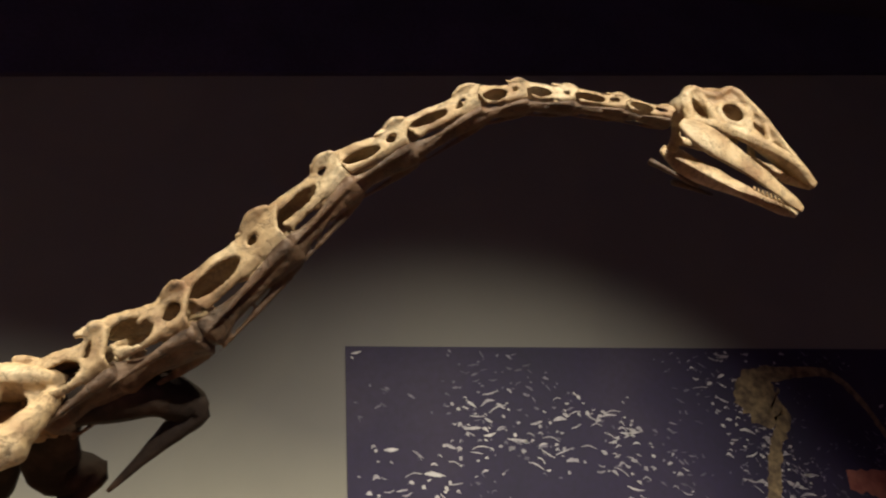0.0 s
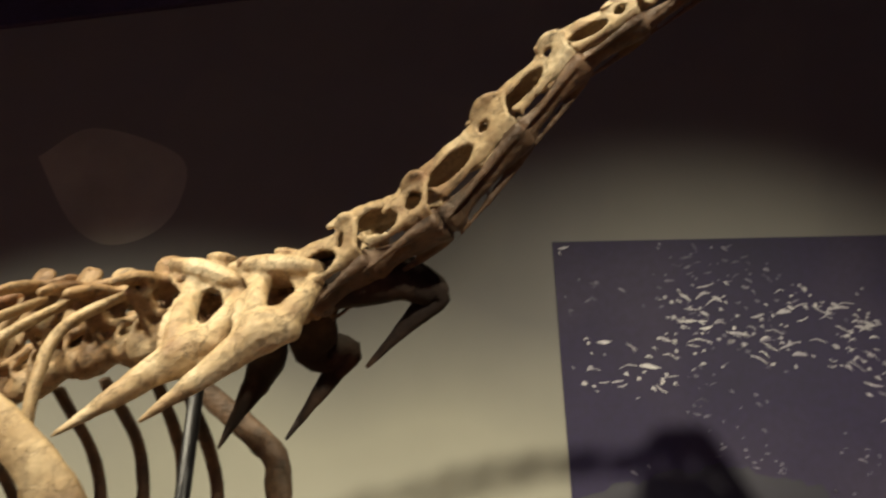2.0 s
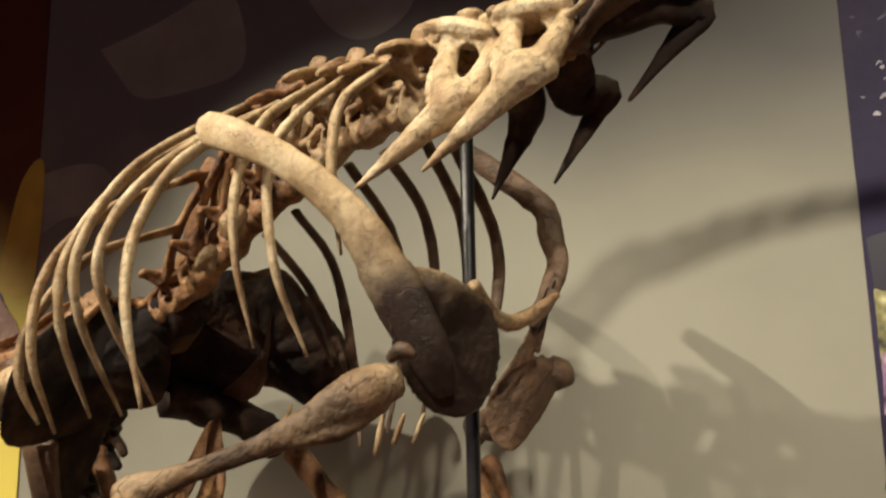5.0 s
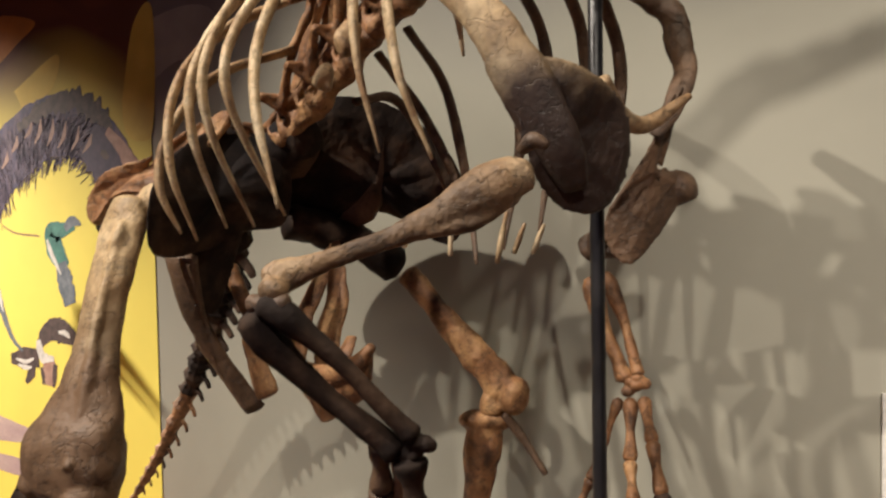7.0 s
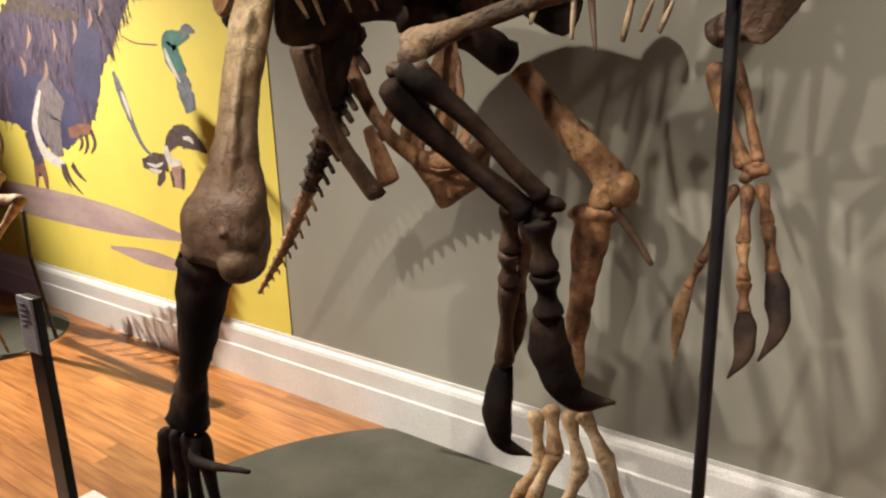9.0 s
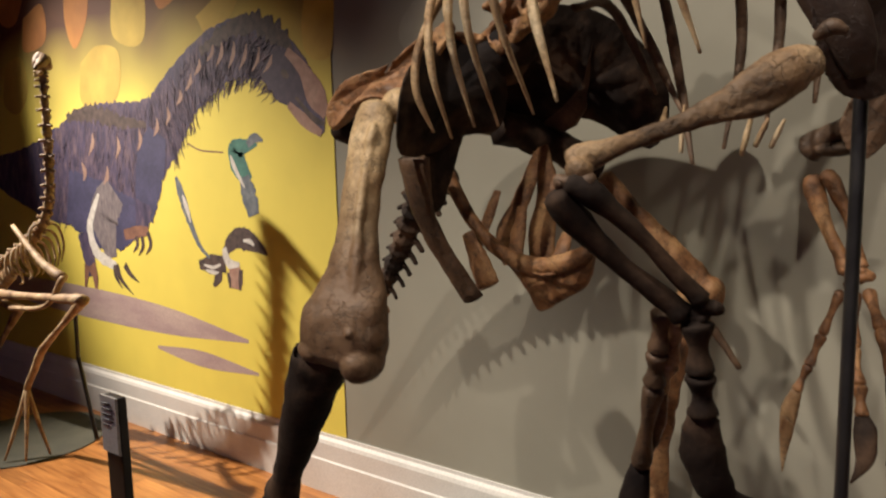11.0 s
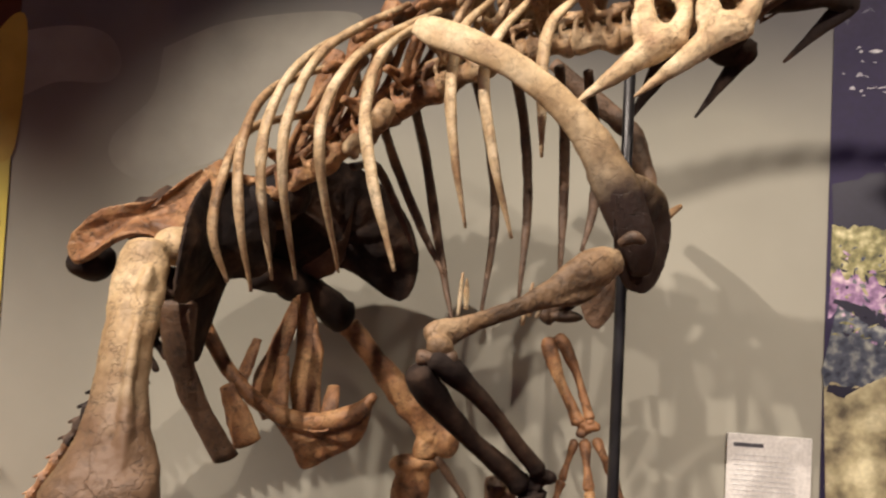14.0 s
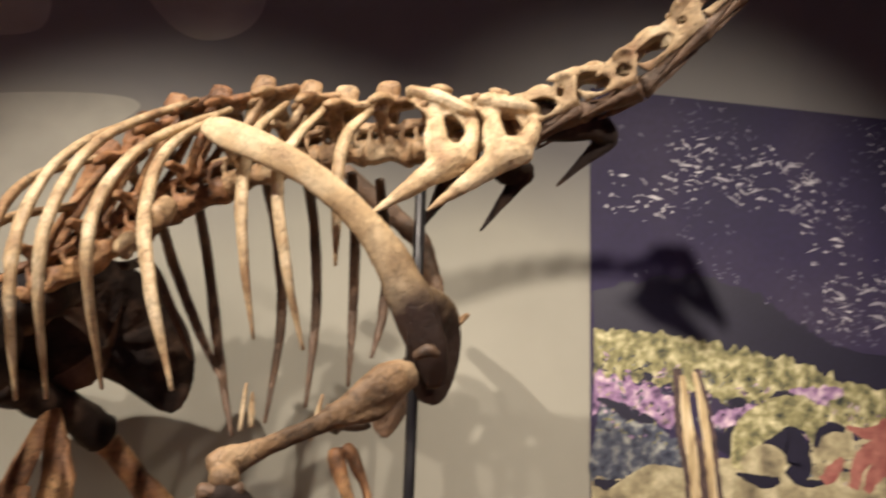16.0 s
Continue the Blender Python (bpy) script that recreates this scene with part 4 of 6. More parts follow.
bone("hip_wall", plate(bmesh.new(), [(-1.767, -0.860, 1.692), (-1.705, -0.720, 1.680), (-1.720, -0.720, 1.592), (-1.736, -0.740, 1.513), (-1.740, -0.780, 1.451), (-1.750, -0.840, 1.499)], 0.016, (0.3, -1, 0.1)), BONE_BLACK_SHADE, "curved wall of the hip, near black with painted shade", voxel=0.004)
bone_rod("hip_strut", [(-1.682, -0.550, 1.681), (-1.593, -0.420, 1.633), (-1.501, -0.320, 1.548)], (0.05, 0.045, 0.05), BONE_BLACK_SHADE, n=12, seg=12, rough=0.15)
for a, b, r in (((-1.585, -0.600, 1.454), (-1.564, -0.680, 1.318), 0.016), ((-1.436, -0.620, 1.389), (-1.430, -0.700, 1.296), 0.015), ((-1.651, -0.620, 1.499), (-1.680, -0.680, 1.354), 0.012), ((-1.686, -0.720, 1.389), (-1.622, -0.720, 1.249), 0.02)):
    a, b = Vector(a), Vector(b)
    bone_rod("ischium", [a, a.lerp(b, 0.5), b], (r, r * 1.5, r * 1.8), BONE_RED, n=12, seg=12, flat=0.4, rough=0.14)

# near leg
FB = Vector((-1.735, -1.17, 1.19))
FT = Vector((-1.776, -1.000, 1.698))
bm = tube(bmesh.new(), [FT + Vector((0, 0.02, 0.03)), FT + Vector((0, 0, -0.03)), FT.lerp(FB, 0.3), FT.lerp(FB, 0.55), FT.lerp(FB, 0.78), FT.lerp(FB, 0.93), FB + Vector((-0.008, 0, -0.045))],
          (0.052, 0.062, 0.055, 0.062, 0.090, 0.122, 0.112), 48, 28, 0.62, (0, 1, 0), 0.09, 8.0)
tube(bm, [FT + Vector((0.035, -0.03, -0.02)), FT.lerp(FB, 0.35) + Vector((0.035, -0.035, 0)), FT.lerp(FB, 0.7) + Vector((0.05, -0.04, 0)), FB + Vector((0.07, -0.05, 0.02))], (0.014, 0.012, 0.016, 0.014), 24, 8, 1, (0, 1, 0), 0.25, 30.0)
lump(bm, FT + Vector((0.045, 0.07, 0.03)), (0.05, 0.05, 0.045))
lump(bm, FB + Vector((0.070, -0.01, -0.05)), (0.048, 0.055, 0.045), None, 0.15)
lump(bm, FB + Vector((-0.07, -0.01, -0.035)), (0.050, 0.055, 0.040), None, 0.15)
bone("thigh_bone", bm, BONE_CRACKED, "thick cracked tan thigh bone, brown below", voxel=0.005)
AN = Vector((-2.148, -1.060, 0.564))
KT = Vector((-1.834, -1.160, 1.113))
bone_rod("shin_bone", [KT + Vector((0, 0, 0.03)), KT, KT.lerp(AN, 0.3), KT.lerp(AN, 0.65), KT.lerp(AN, 0.9), AN], (0.055, 0.075, 0.062, 0.046, 0.062, 0.07), BONE_BLACK_SHADE, "dark brown shin bone with painted shade", n=28, seg=14, flat=0.8)
bone_rod("shin_splint", [KT + Vector((-0.055, 0, 0.03)), KT.lerp(AN, 0.3) + Vector((-0.04, 0, 0)), KT.lerp(AN, 0.7) + Vector((-0.03, 0, 0))], (0.016, 0.013, 0.008), BONE_BLACK_SHADE, n=16)
for (x, y), z, reach in (((-0.09, -0.04), 0.0, (-0.10, -0.06)), ((-0.035, -0.03), 0, (-0.05, -0.16)), ((0.02, -0.02), 0, (0.07, -0.14)), ((0.07, 0.0), 0, (0.16, -0.06))):
    a = AN + Vector((x * 0.7, y, -0.045))
    knuckle = Vector((AN.x + x * 1.5, AN.y + y, 0.14))
    tip = Vector((AN.x + x * 1.5 + reach[0], AN.y + y + reach[1], 0.03))
    bone_rod("foot_bone", [a, a.lerp(knuckle, 0.1), a.lerp(knuckle, 0.5), a.lerp(knuckle, 0.92), knuckle], (0.02, 0.026, 0.017, 0.026, 0.02), BONE_BLACK_SHADE, n=16)
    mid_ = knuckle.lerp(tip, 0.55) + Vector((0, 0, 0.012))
    bone_rod("toe_bone", [knuckle, knuckle.lerp(mid_, 0.5), mid_], (0.022, 0.015, 0.02), BONE_BLACK_SHADE, n=10)
    bone_rod("claw", [mid_, mid_.lerp(tip, 0.5) + Vector((0, 0, 0.012)), tip], (0.018, 0.016, 0.003), BONE_BLACK_SHADE, n=12)
bone_rod("toe_bone", [AN + Vector((0.05, -0.02, -0.05)), AN + Vector((0.10, -0.05, -0.09)), (-1.838, -1.100, 0.511)], (0.018, 0.016, 0.006), BONE_BLACK_SHADE, n=12)

# far leg
GT, GB = Vector((-1.50, -0.25, 1.52)), Vector((-1.215, -0.20, 1.19))
bm = tube(bmesh.new(), [GT, GT.lerp(GB, 0.25), GT.lerp(GB, 0.5), GT.lerp(GB, 0.8), GB], (0.036, 0.036, 0.042, 0.052, 0.058), 28, 16, 0.7, (0, 1, 0), 0.12, 16.0)
lump(bm, GB + Vector((0.035, -0.01, -0.01)), (0.05, 0.05, 0.045), None, 0.2)
lump(bm, GB + Vector((-0.03, 0.0, -0.035)), (0.045, 0.05, 0.045), None, 0.2)
bone("thigh_bone", bm, BONE_RED, "orange-brown thigh bone of the wall side", voxel=0.0055)
GA = Vector((-1.348, -0.200, 0.506))
GK = Vector((-1.283, -0.200, 1.081))
bm = tube(bmesh.new(), [GK + Vector((0, 0, 0.02)), GK, GK.lerp(GA, 0.35), GK.lerp(GA, 0.7), GA], (0.045, 0.058, 0.045, 0.036, 0.05), 30, 16, 0.7, (0, 1, 0), 0.12, 14.0)
lump(bm, GK + Vector((0.035, 0, 0.02)), (0.045, 0.045, 0.03), None, 0.25)
lump(bm, GK + Vector((-0.035, 0, 0.012)), (0.04, 0.045, 0.03), None, 0.25)
bone("shin_bone", bm, BONE_RED, voxel=0.0055)
bone_rod("shin_splint", [(-1.206, -0.220, 1.127), (-1.150, -0.200, 1.046), (-1.095, -0.200, 0.969)], (0.014, 0.012, 0.008), BONE_DARK, n=12)
for top, knuckle, tip in (((-1.388, -0.240, 0.450), (-1.353, -0.280, 0.314), (-1.45, -0.34, 0.02)), ((-1.327, -0.240, 0.448), (-1.253, -0.300, 0.297), (-1.30, -0.48, 0.02)),
                          ((-1.278, -0.240, 0.462), (-1.179, -0.280, 0.353), (-1.05, -0.34, 0.05)), ((-1.450, -0.240, 0.411), (-1.404, -0.280, 0.254), (-1.52, -0.30, 0.03))):
    a, k_, t_ = Vector(top), Vector(knuckle), Vector(tip)
    bone_rod("foot_bone", [a, a.lerp(k_, 0.1), a.lerp(k_, 0.5), k_], (0.024, 0.030, 0.020, 0.030), BONE_MID, n=14)
    m_ = k_.lerp(t_, 0.55) + Vector((0, 0, 0.015))
    bone_rod("toe_bone", [k_, k_.lerp(m_, 0.5), m_], (0.028, 0.020, 0.026), BONE_MID, n=10)
    bone_rod("claw", [m_, m_.lerp(t_, 0.5) + Vector((0, 0, 0.015)), t_], (0.024, 0.018, 0.003), BONE_RED, n=12)

# tail, hanging behind the legs
TAIL = [(-1.946, -0.500, 1.636), (-2.082, -0.420, 1.484), (-2.208, -0.360, 1.309), (-2.337, -0.320, 1.134), (-2.490, -0.300, 0.917), (-2.608, -0.300, 0.760), (-2.725, -0.300, 0.624)]
tail_line = [Vector(p) for p in spline(TAIL, 21)]
for i, (a, b) in enumerate(zip(tail_line, tail_line[1:])):
    k = 1 - i / 25
    t, s, u = basis(b, a)
    side = t.cross(Vector((0, 1, 0))).normalized()
    bm = bmesh.new()
    tube(bm, [a, a.lerp(b, 0.5), b.lerp(a, 0.06)], [0.062 * k, 0.046 * k, 0.062 * k], 8, 10)
    tube(bm, [a.lerp(b, 0.5), a.lerp(b, 0.6) - side * 0.08 * k, a.lerp(b, 0.8) - side * 0.12 * k], [0.017 * k, 0.015 * k, 0.013 * k], 8, 7)
    tube(bm, [a.lerp(b, 0.6), b.lerp(a, 0.1) + side * 0.065 * k - Vector((0, 0, 0.02 * k)), b + side * 0.105 * k - Vector((0, 0, 0.05 * k))], [0.014 * k, 0.012 * k, 0.009 * k], 8, 6)
    for sy in (-1, 1):
        tube(bm, [a.lerp(b, 0.5), a.lerp(b, 0.6) + Vector((0, 0.06 * k * sy, 0))], [0.012 * k, 0.008 * k], 5, 6)
    bone("tail_vertebra", bm, BONE_RED if i > 10 else BONE_BLACK_SHADE, voxel=0.0035)

# skull and jaws
def skull():
    back, tip = Vector((0.488, -1.220, 2.741)), Vector((0.717, -1.220, 2.594))
    top, eye = Vector((0.597, -1.220, 2.785)), Vector((0.583, -1.220, 2.727))
    hinge = Vector((0.480, -1.220, 2.680))
    bm = bmesh.new()
    ring = [(0.488, 2.761), (0.522, 2.790), (0.556, 2.775), (0.597, 2.795), (0.634, 2.752), (0.678, 2.682), (0.718, 2.600), (0.712, 2.586), (0.688, 2.610), (0.641, 2.638), (0.582, 2.670), (0.535, 2.686), (0.487, 2.696)]
    holes = ((0.583, 2.727, 0.023, 0.023, 0), (0.519, 2.735, 0.012, 0.026, -0.3), (0.634, 2.694, 0.010, 0.020, -0.5), (0.668, 2.655, 0.009, 0.022, -0.6))

    def bony(x, z):
        for a, c, rx, rz, lean in holes:
            if ((x - a - lean * (z - c)) / rx) ** 2 + ((z - c) / rz) ** 2 < 1:
                return False
        return in_ring(ring, x, z)

    for k in (-1, 1):
        def place(x, z):
            return Vector((x, -1.22 + k * np.interp(x, (0.49, 0.6, 0.72), (0.024, 0.027, 0.005)), z)), Vector((0, k, 0))
        sheet(bm, place, bony, (0.48, 0.72, 2.58, 2.80), (80, 72), 0.007)
        o = Vector((0, 0.026 * k, 0))
        n_ = Vector((0, 0.012 * k, 0))
        # roof over the eye, cheek bar, back post, face bars
        tube(bm, [back + o * 0.8 + Vector((0.01, 0, 0.02)), Vector((0.522, -1.220, 2.780)) + o * 0.8, Vector((0.556, -1.220, 2.765)) + o, top + o, Vector((0.627, -1.220, 2.748)) + o * 0.9, Vector((0.672, -1.220, 2.673)) + n_ * 1.3, tip + n_ * 0.5],
             (0.010, 0.012, 0.009, 0.010, 0.011, 0.009, 0.005), 26, 9, 1.2)
        tube(bm, [Vector((0.487, -1.220, 2.705)) + o, Vector((0.535, -1.220, 2.696)) + o * 1.1, Vector((0.582, -1.220, 2.683)) + o, Vector((0.641, -1.220, 2.652)) + n_ * 2, Vector((0.688, -1.220, 2.622)) + n_ * 1.4, tip + n_ * 0.5],
             (0.010, 0.009, 0.011, 0.014, 0.010, 0.005), 24, 9, 0.8)
        tube(bm, [Vector((0.503, -1.220, 2.764)) + o * 0.8, Vector((0.497, -1.220, 2.722)) + o, hinge + o], (0.010, 0.009, 0.010), 10, 8)
        tube(bm, [Vector((0.530, -1.220, 2.766)) + o, Vector((0.538, -1.220, 2.732)) + o * 1.1, Vector((0.541, -1.220, 2.696)) + o * 1.1], (0.007, 0.007, 0.008), 10, 8)
        tube(bm, [Vector((0.624, -1.220, 2.753)) + o, Vector((0.613, -1.220, 2.712)) + o, Vector((0.599, -1.220, 2.680)) + o], (0.008, 0.008, 0.010), 10, 8)
        tube(bm, [Vector((0.647, -1.220, 2.719)) + n_ * 2, Vector((0.641, -1.220, 2.684)) + n_ * 2.2, Vector((0.637, -1.220, 2.657)) + n_ * 2], (0.006, 0.006, 0.007), 8, 7)
        # ring of eye plates
        ring = [eye + o * 1.15 + Vector((0.026 * math.cos(a), 0, 0.026 * math.sin(a))) for a in np.linspace(0, 2 * math.pi, 13)]
        tube(bm, ring, [0.0065] * 13, 36, 7, 0.6)
    tube(bm, [Vector((0.521, -1.220, 2.777)), Vector((0.594, -1.220, 2.773)), Vector((0.648, -1.220, 2.706)), tip], (0.02, 0.024, 0.012, 0.004), 14, 10, 1.3)
    lump(bm, Vector((0.497, -1.220, 2.749)), (0.018, 0.026, 0.026))
    return bone("skull", bm, BONE, "pale long-snouted skull with open eye socket", voxel=0.0022)


skull()


def jaw(k):
    y = -1.22 + 0.036 * k
    d = Vector((0, 0.036 * k, 0))
    bm = bmesh.new()
    a, m1, m2, e = (Vector(p) for p in ((0.467, -1.220, 2.679), (0.522, -1.220, 2.632), (0.594, -1.220, 2.582), (0.667, -1.220, 2.525)))
    tube(bm, [a + d, a.lerp(m1, 0.4) + d, m1 + d, m2 + d * 0.7, m2.lerp(e, 0.7) + d * 0.4, e + d * 0.25], (0.012, 0.026, 0.029, 0.018, 0.015, 0.008), 28, 12, 0.3)
    ob = bone("lower_jaw", bm, BONE, "pale toothed lower jaw")
    for i in range(9):
        q = m2.lerp(e, 0.25 + 0.08 * i) + d * (0.55 - 0.04 * i) + Vector((0.0, 0, 0.013))
        part("tooth", tube(bmesh.new(), [q, q + Vector((0.003, 0, 0.011))], [0.003, 0.0012], 2, 5), BONE, ob)
    return ob


jaw(-1)
jaw(1)
for a, b in (((0.423, -1.200, 2.634), (0.502, -1.200, 2.584)), ((0.484, -1.160, 2.623), (0.556, -1.160, 2.598))):
    bone_rod("throat_bone", [a, b], (0.006, 0.003), BONE_DARK, n=8)
for a, b in (((-1.077, -0.900, 1.688), (-1.071, -0.950, 1.625)), ((-1.106, -0.700, 1.702), (-1.112, -0.700, 1.597)), ((-0.934, -0.800, 1.685), (-0.955, -0.800, 1.589)), ((-0.918, -0.750, 1.662), (-0.941, -0.750, 1.606)), ((-0.897, -0.700, 1.660), (-0.922, -0.700, 1.603))):
    bone_rod("belly_rib", [a, Vector(a).lerp(Vector(b), 0.5), b], (0.003, 0.006, 0.005), BONE, n=8, seg=7)

# ---- the steel that carries it ----
stand = thing("support_pole", (-0.742, -0.85, 0.0), "black painted steel support pole under the skeleton's chest", "pole")
bm = bmesh.new()
tube(bm, [(-0.742, -0.85, 0.012), (-0.742, -0.85, 1.0), (-0.742, -0.85, 2.2)], (0.0125, 0.0125, 0.0125), 6, 14, rough=0)
pole = part("pole", bm, STEEL)
bm = bmesh.new()
tube(bm, [(-0.742, -0.85, 0.004), (-0.742, -0.85, 0.018)], (0.11, 0.11), 2, 28, rough=0)
foot = part("base_plate", bm, STEEL)
bm = bmesh.new()
tube(bm, [(-0.742, -0.85, 1.74), (-0.742, -0.85, 1.80)], (0.02, 0.02), 2, 14, rough=0)
clamp = part("clamp", bm, STEEL)
under(stand, pole, foot, clamp)

# ---- floor discs ----


def disc(x, y, r, label):
    bm = bmesh.new()
    vs = []
    for z, q in ((0.0, r), (0.006, r), (0.009, r - 0.006)):
        vs.append([bm.verts.new((x + q * math.cos(a), min(y + q * math.sin(a), -0.034), z)) for a in np.linspace(0, 2 * math.pi, 96, endpoint=False)])
    for a, b in zip(vs, vs[1:]):
        for i in range(96):
            bm.faces.new((a[i], a[(i + 1) % 96], b[(i + 1) % 96], b[i]))
    bm.faces.new(vs[-1])
    return tagged(obj("floor_disc", bm, MAT, smooth=False), label, "mat", "floor discs")


disc(-1.62, -0.85, 1.05, "large round olive-grey mat under the big skeleton")
disc(-5.0, -0.52, 0.44, "small round olive-grey mat under the little skeleton")

# ---- label post ----
post = thing("label_post", (-2.78, -1.17, 0.0), "slim black label post with a grey plate at its top", "sign")
under(post, slab("post", (-2.83, -1.18, 0.0), (-2.735, -1.15, 0.855), STEEL, bevel=0.004),
      slab("base", (-2.90, -1.24, 0.0), (-2.66, -1.02, 0.022), PALE, label="pale base block", bevel=0.006))
bm = bmesh.new()
lower, upper = [bm.verts.new(p) for p in ((-2.829, -1.181, 0.665), (-2.736, -1.181, 0.665), (-2.736, -1.190, 0.67), (-2.829, -1.190, 0.67))], [bm.verts.new(p) for p in ((-2.829, -1.181, 0.858), (-2.736, -1.181, 0.858), (-2.736, -1.189, 0.858), (-2.829, -1.189, 0.858))]
bm.faces.new(lower[::-1])
bm.faces.new(upper)
for k in range(4):
    bm.faces.new((lower[k], lower[(k + 1) % 4], upper[(k + 1) % 4], upper[k]))
under(post, part("label_plate", bm, GREYPLATE, label="sloping light grey label plate", smooth=False))
bm = bmesh.new()
for i, w in enumerate((0.05, 0.066, 0.06, 0.064, 0.04)):
    y_ = -1.190
    box(bm, (-2.818, y_ - 0.001, 0.83 - 0.018 * i), (-2.818 + w, y_ + 0.003, 0.836 - 0.018 * i))
under(post, part("print_block", bm, INK, label="dark lines of small print"))

# ---- the little skeleton by the mural ----
little = thing("dinosaur_skeleton", (-5.0, -0.52, 0.009), "small brown two-legged dinosaur skeleton with an upright neck", "skeleton")


def small(name, pts, radii, mat=BONE_MID, **k):
    ob = part(name, tube(bmesh.new(), pts, radii, **k), mat)
    under(little, ob)
    return ob


line = [Vector(p) for p in spline([(-4.450, -0.500, 2.079), (-4.456, -0.500, 1.980), (-4.467, -0.500, 1.689), (-4.514, -0.500, 1.393), (-4.696, -0.500, 1.220), (-5.002, -0.500, 1.094), (-5.524, -0.500, 0.870)], 24)]
for i, (a, b) in enumerate(zip(line, line[1:])):
    r = 0.020 + 0.016 * i / 24
    bm = tube(bmesh.new(), [a.lerp(b, 0.04), a.lerp(b, 0.5), a.lerp(b, 0.94)], (r, r * 0.65, r), 8, 9, rough=0.15)
    t, s, u = basis(b, a)
    w = t.cross(Vector((0, 1, 0))).normalized()
    for k in (-1, 1):
        tube(bm, [a.lerp(b, 0.5), a.lerp(b, 0.6) + Vector((0, 0.035 * k, 0)) + w * 0.02], (r * 0.5, r * 0.3), 4, 6)
    tube(bm, [a.lerp(b, 0.5), a.lerp(b, 0.6) - w * 0.045], (r * 0.5, r * 0.35), 4, 6)
    ob = part("vertebra", bm, BONE_MID)
    under(little, ob)
bm = bmesh.new()
H = Vector((-4.441, -0.500, 2.115))
lump(bm, H, (0.055, 0.04, 0.045), None, 0.25, 30)
tube(bm, [H + Vector((0.02, 0, 0.01)), H + Vector((0.07, -0.05, -0.02)), H + Vector((0.10, -0.09, -0.045))], (0.03, 0.02, 0.008), 8, 9)
tube(bm, [H + Vector((0.0, 0, -0.04)), H + Vector((0.05, -0.04, -0.06)), H + Vector((0.09, -0.08, -0.075))], (0.012, 0.012, 0.006), 8, 8)
under(little, part("skull", bm, BONE_MID))
for k in (-1, 1):
    for i in range(8):
        a = line[14 + i]
        small("rib", [a, a + Vector((-0.0, 0.07 * k, -0.03)), a + Vector((0.02, 0.085 * k, -0.13)), a + Vector((0.05, 0.05 * k, -0.22 + 0.012 * i))], (0.007, 0.008, 0.007, 0.003), BONE_MID, n=12, seg=7)
small("shoulder_blade", [(-4.770, -0.580, 1.275), (-4.448, -0.600, 1.109), (-4.271, -0.580, 1.028)], (0.012, 0.02, 0.03), n=12)
small("arm_bone", [(-4.230, -0.600, 1.035), (-4.402, -0.620, 0.878), (-4.800, -0.620, 0.824)], (0.018, 0.012, 0.014), n=12)
small("hip_blade", [(-5.029, -0.500, 0.992), (-5.375, -0.500, 0.829), (-5.921, -0.500, 0.706)], (0.05, 0.06, 0.05), n=12, flat=0.5)
for k, (h, kn, an, kn2) in enumerate((((-5.094, -0.580, 0.870), (-4.008, -0.620, 0.949), (-4.516, -0.600, 0.632), (-4.747, -0.600, 0.375)), ((-5.753, -0.420, 0.780), (-5.167, -0.420, 0.743), (-5.780, -0.400, 0.275), (-5.932, -0.400, 0.053)))):
    small("thigh_bone", [h, Vector(h).lerp(Vector(kn), 0.5), kn], (0.032, 0.02, 0.032), n=14)
    small("shin_bone", [kn, Vector(kn).lerp(Vector(an), 0.5), an], (0.03, 0.016, 0.022), n=14)
    small("foot_bone", [an, kn2], (0.022, 0.018), n=8)
    q = Vector(kn2)
    for dx, dy in ((0.14, -0.10), (0.16, 0.02), (0.03, -0.16)):
        small("toe_bone", [q, Vector((q.x + dx * 0.5, q.y + dy * 0.5, max(0.05, q.z * 0.5))), Vector((q.x + dx, q.y + dy, 0.022))], (0.015, 0.012, 0.006), n=10)
small("tail", [(-5.524, -0.500, 0.870), (-6.653, -0.500, 0.884), (-8.460, -0.500, 0.962)], (0.035, 0.025, 0.012), n=20, rough=0.25)
little_pole = thing("support_pole", (-4.62, -0.3, 0.009), "thin black steel support under the little skeleton", "pole")
bm = tube(bmesh.new(), [(-4.744, -0.300, 0.758), (-4.757, -0.300, 0.461)], (0.012, 0.012), 4, 10, rough=0)
tube(bm, [(-4.754, -0.300, 0.475), (-4.62, -0.3, 0.0)], (0.012, 0.012), 4, 10, rough=0)
under(little_pole, part("pole", bm, STEEL))

# ---- prints on the mural ----
PURPLE = noise_mat("purple_plumage_print", [(0.02, 0.016, 0.05), (0.07, 0.05, 0.11), (0.17, 0.11, 0.13)], 7, 0.7, 40, 0.0, stretch=(2.5, 1, 1))
PINK = noise_mat("pinkish_skin_print", [(0.32, 0.17, 0.13), (0.46, 0.29, 0.22)], 14, 0.7, 40, 0.0)
TEAL = noise_mat("teal_print", [(0.03, 0.13, 0.11), (0.07, 0.24, 0.19)], 14, 0.7, 60, 0.0)
SLATE = noise_mat("slate_blue_print", [(0.08, 0.10, 0.13), (0.20, 0.22, 0.24)], 20, 0.7, 60, 0.0)
BLACKISH = noise_mat("dark_brown_print", [(0.035, 0.02, 0.02), (0.11, 0.07, 0.06)], 25, 0.7, 60, 0.0)
OFFWHITE = noise_mat("off_white_print", [(0.55, 0.52, 0.48), (0.72, 0.69, 0.64)], 25, 0.7, 60, 0.0)
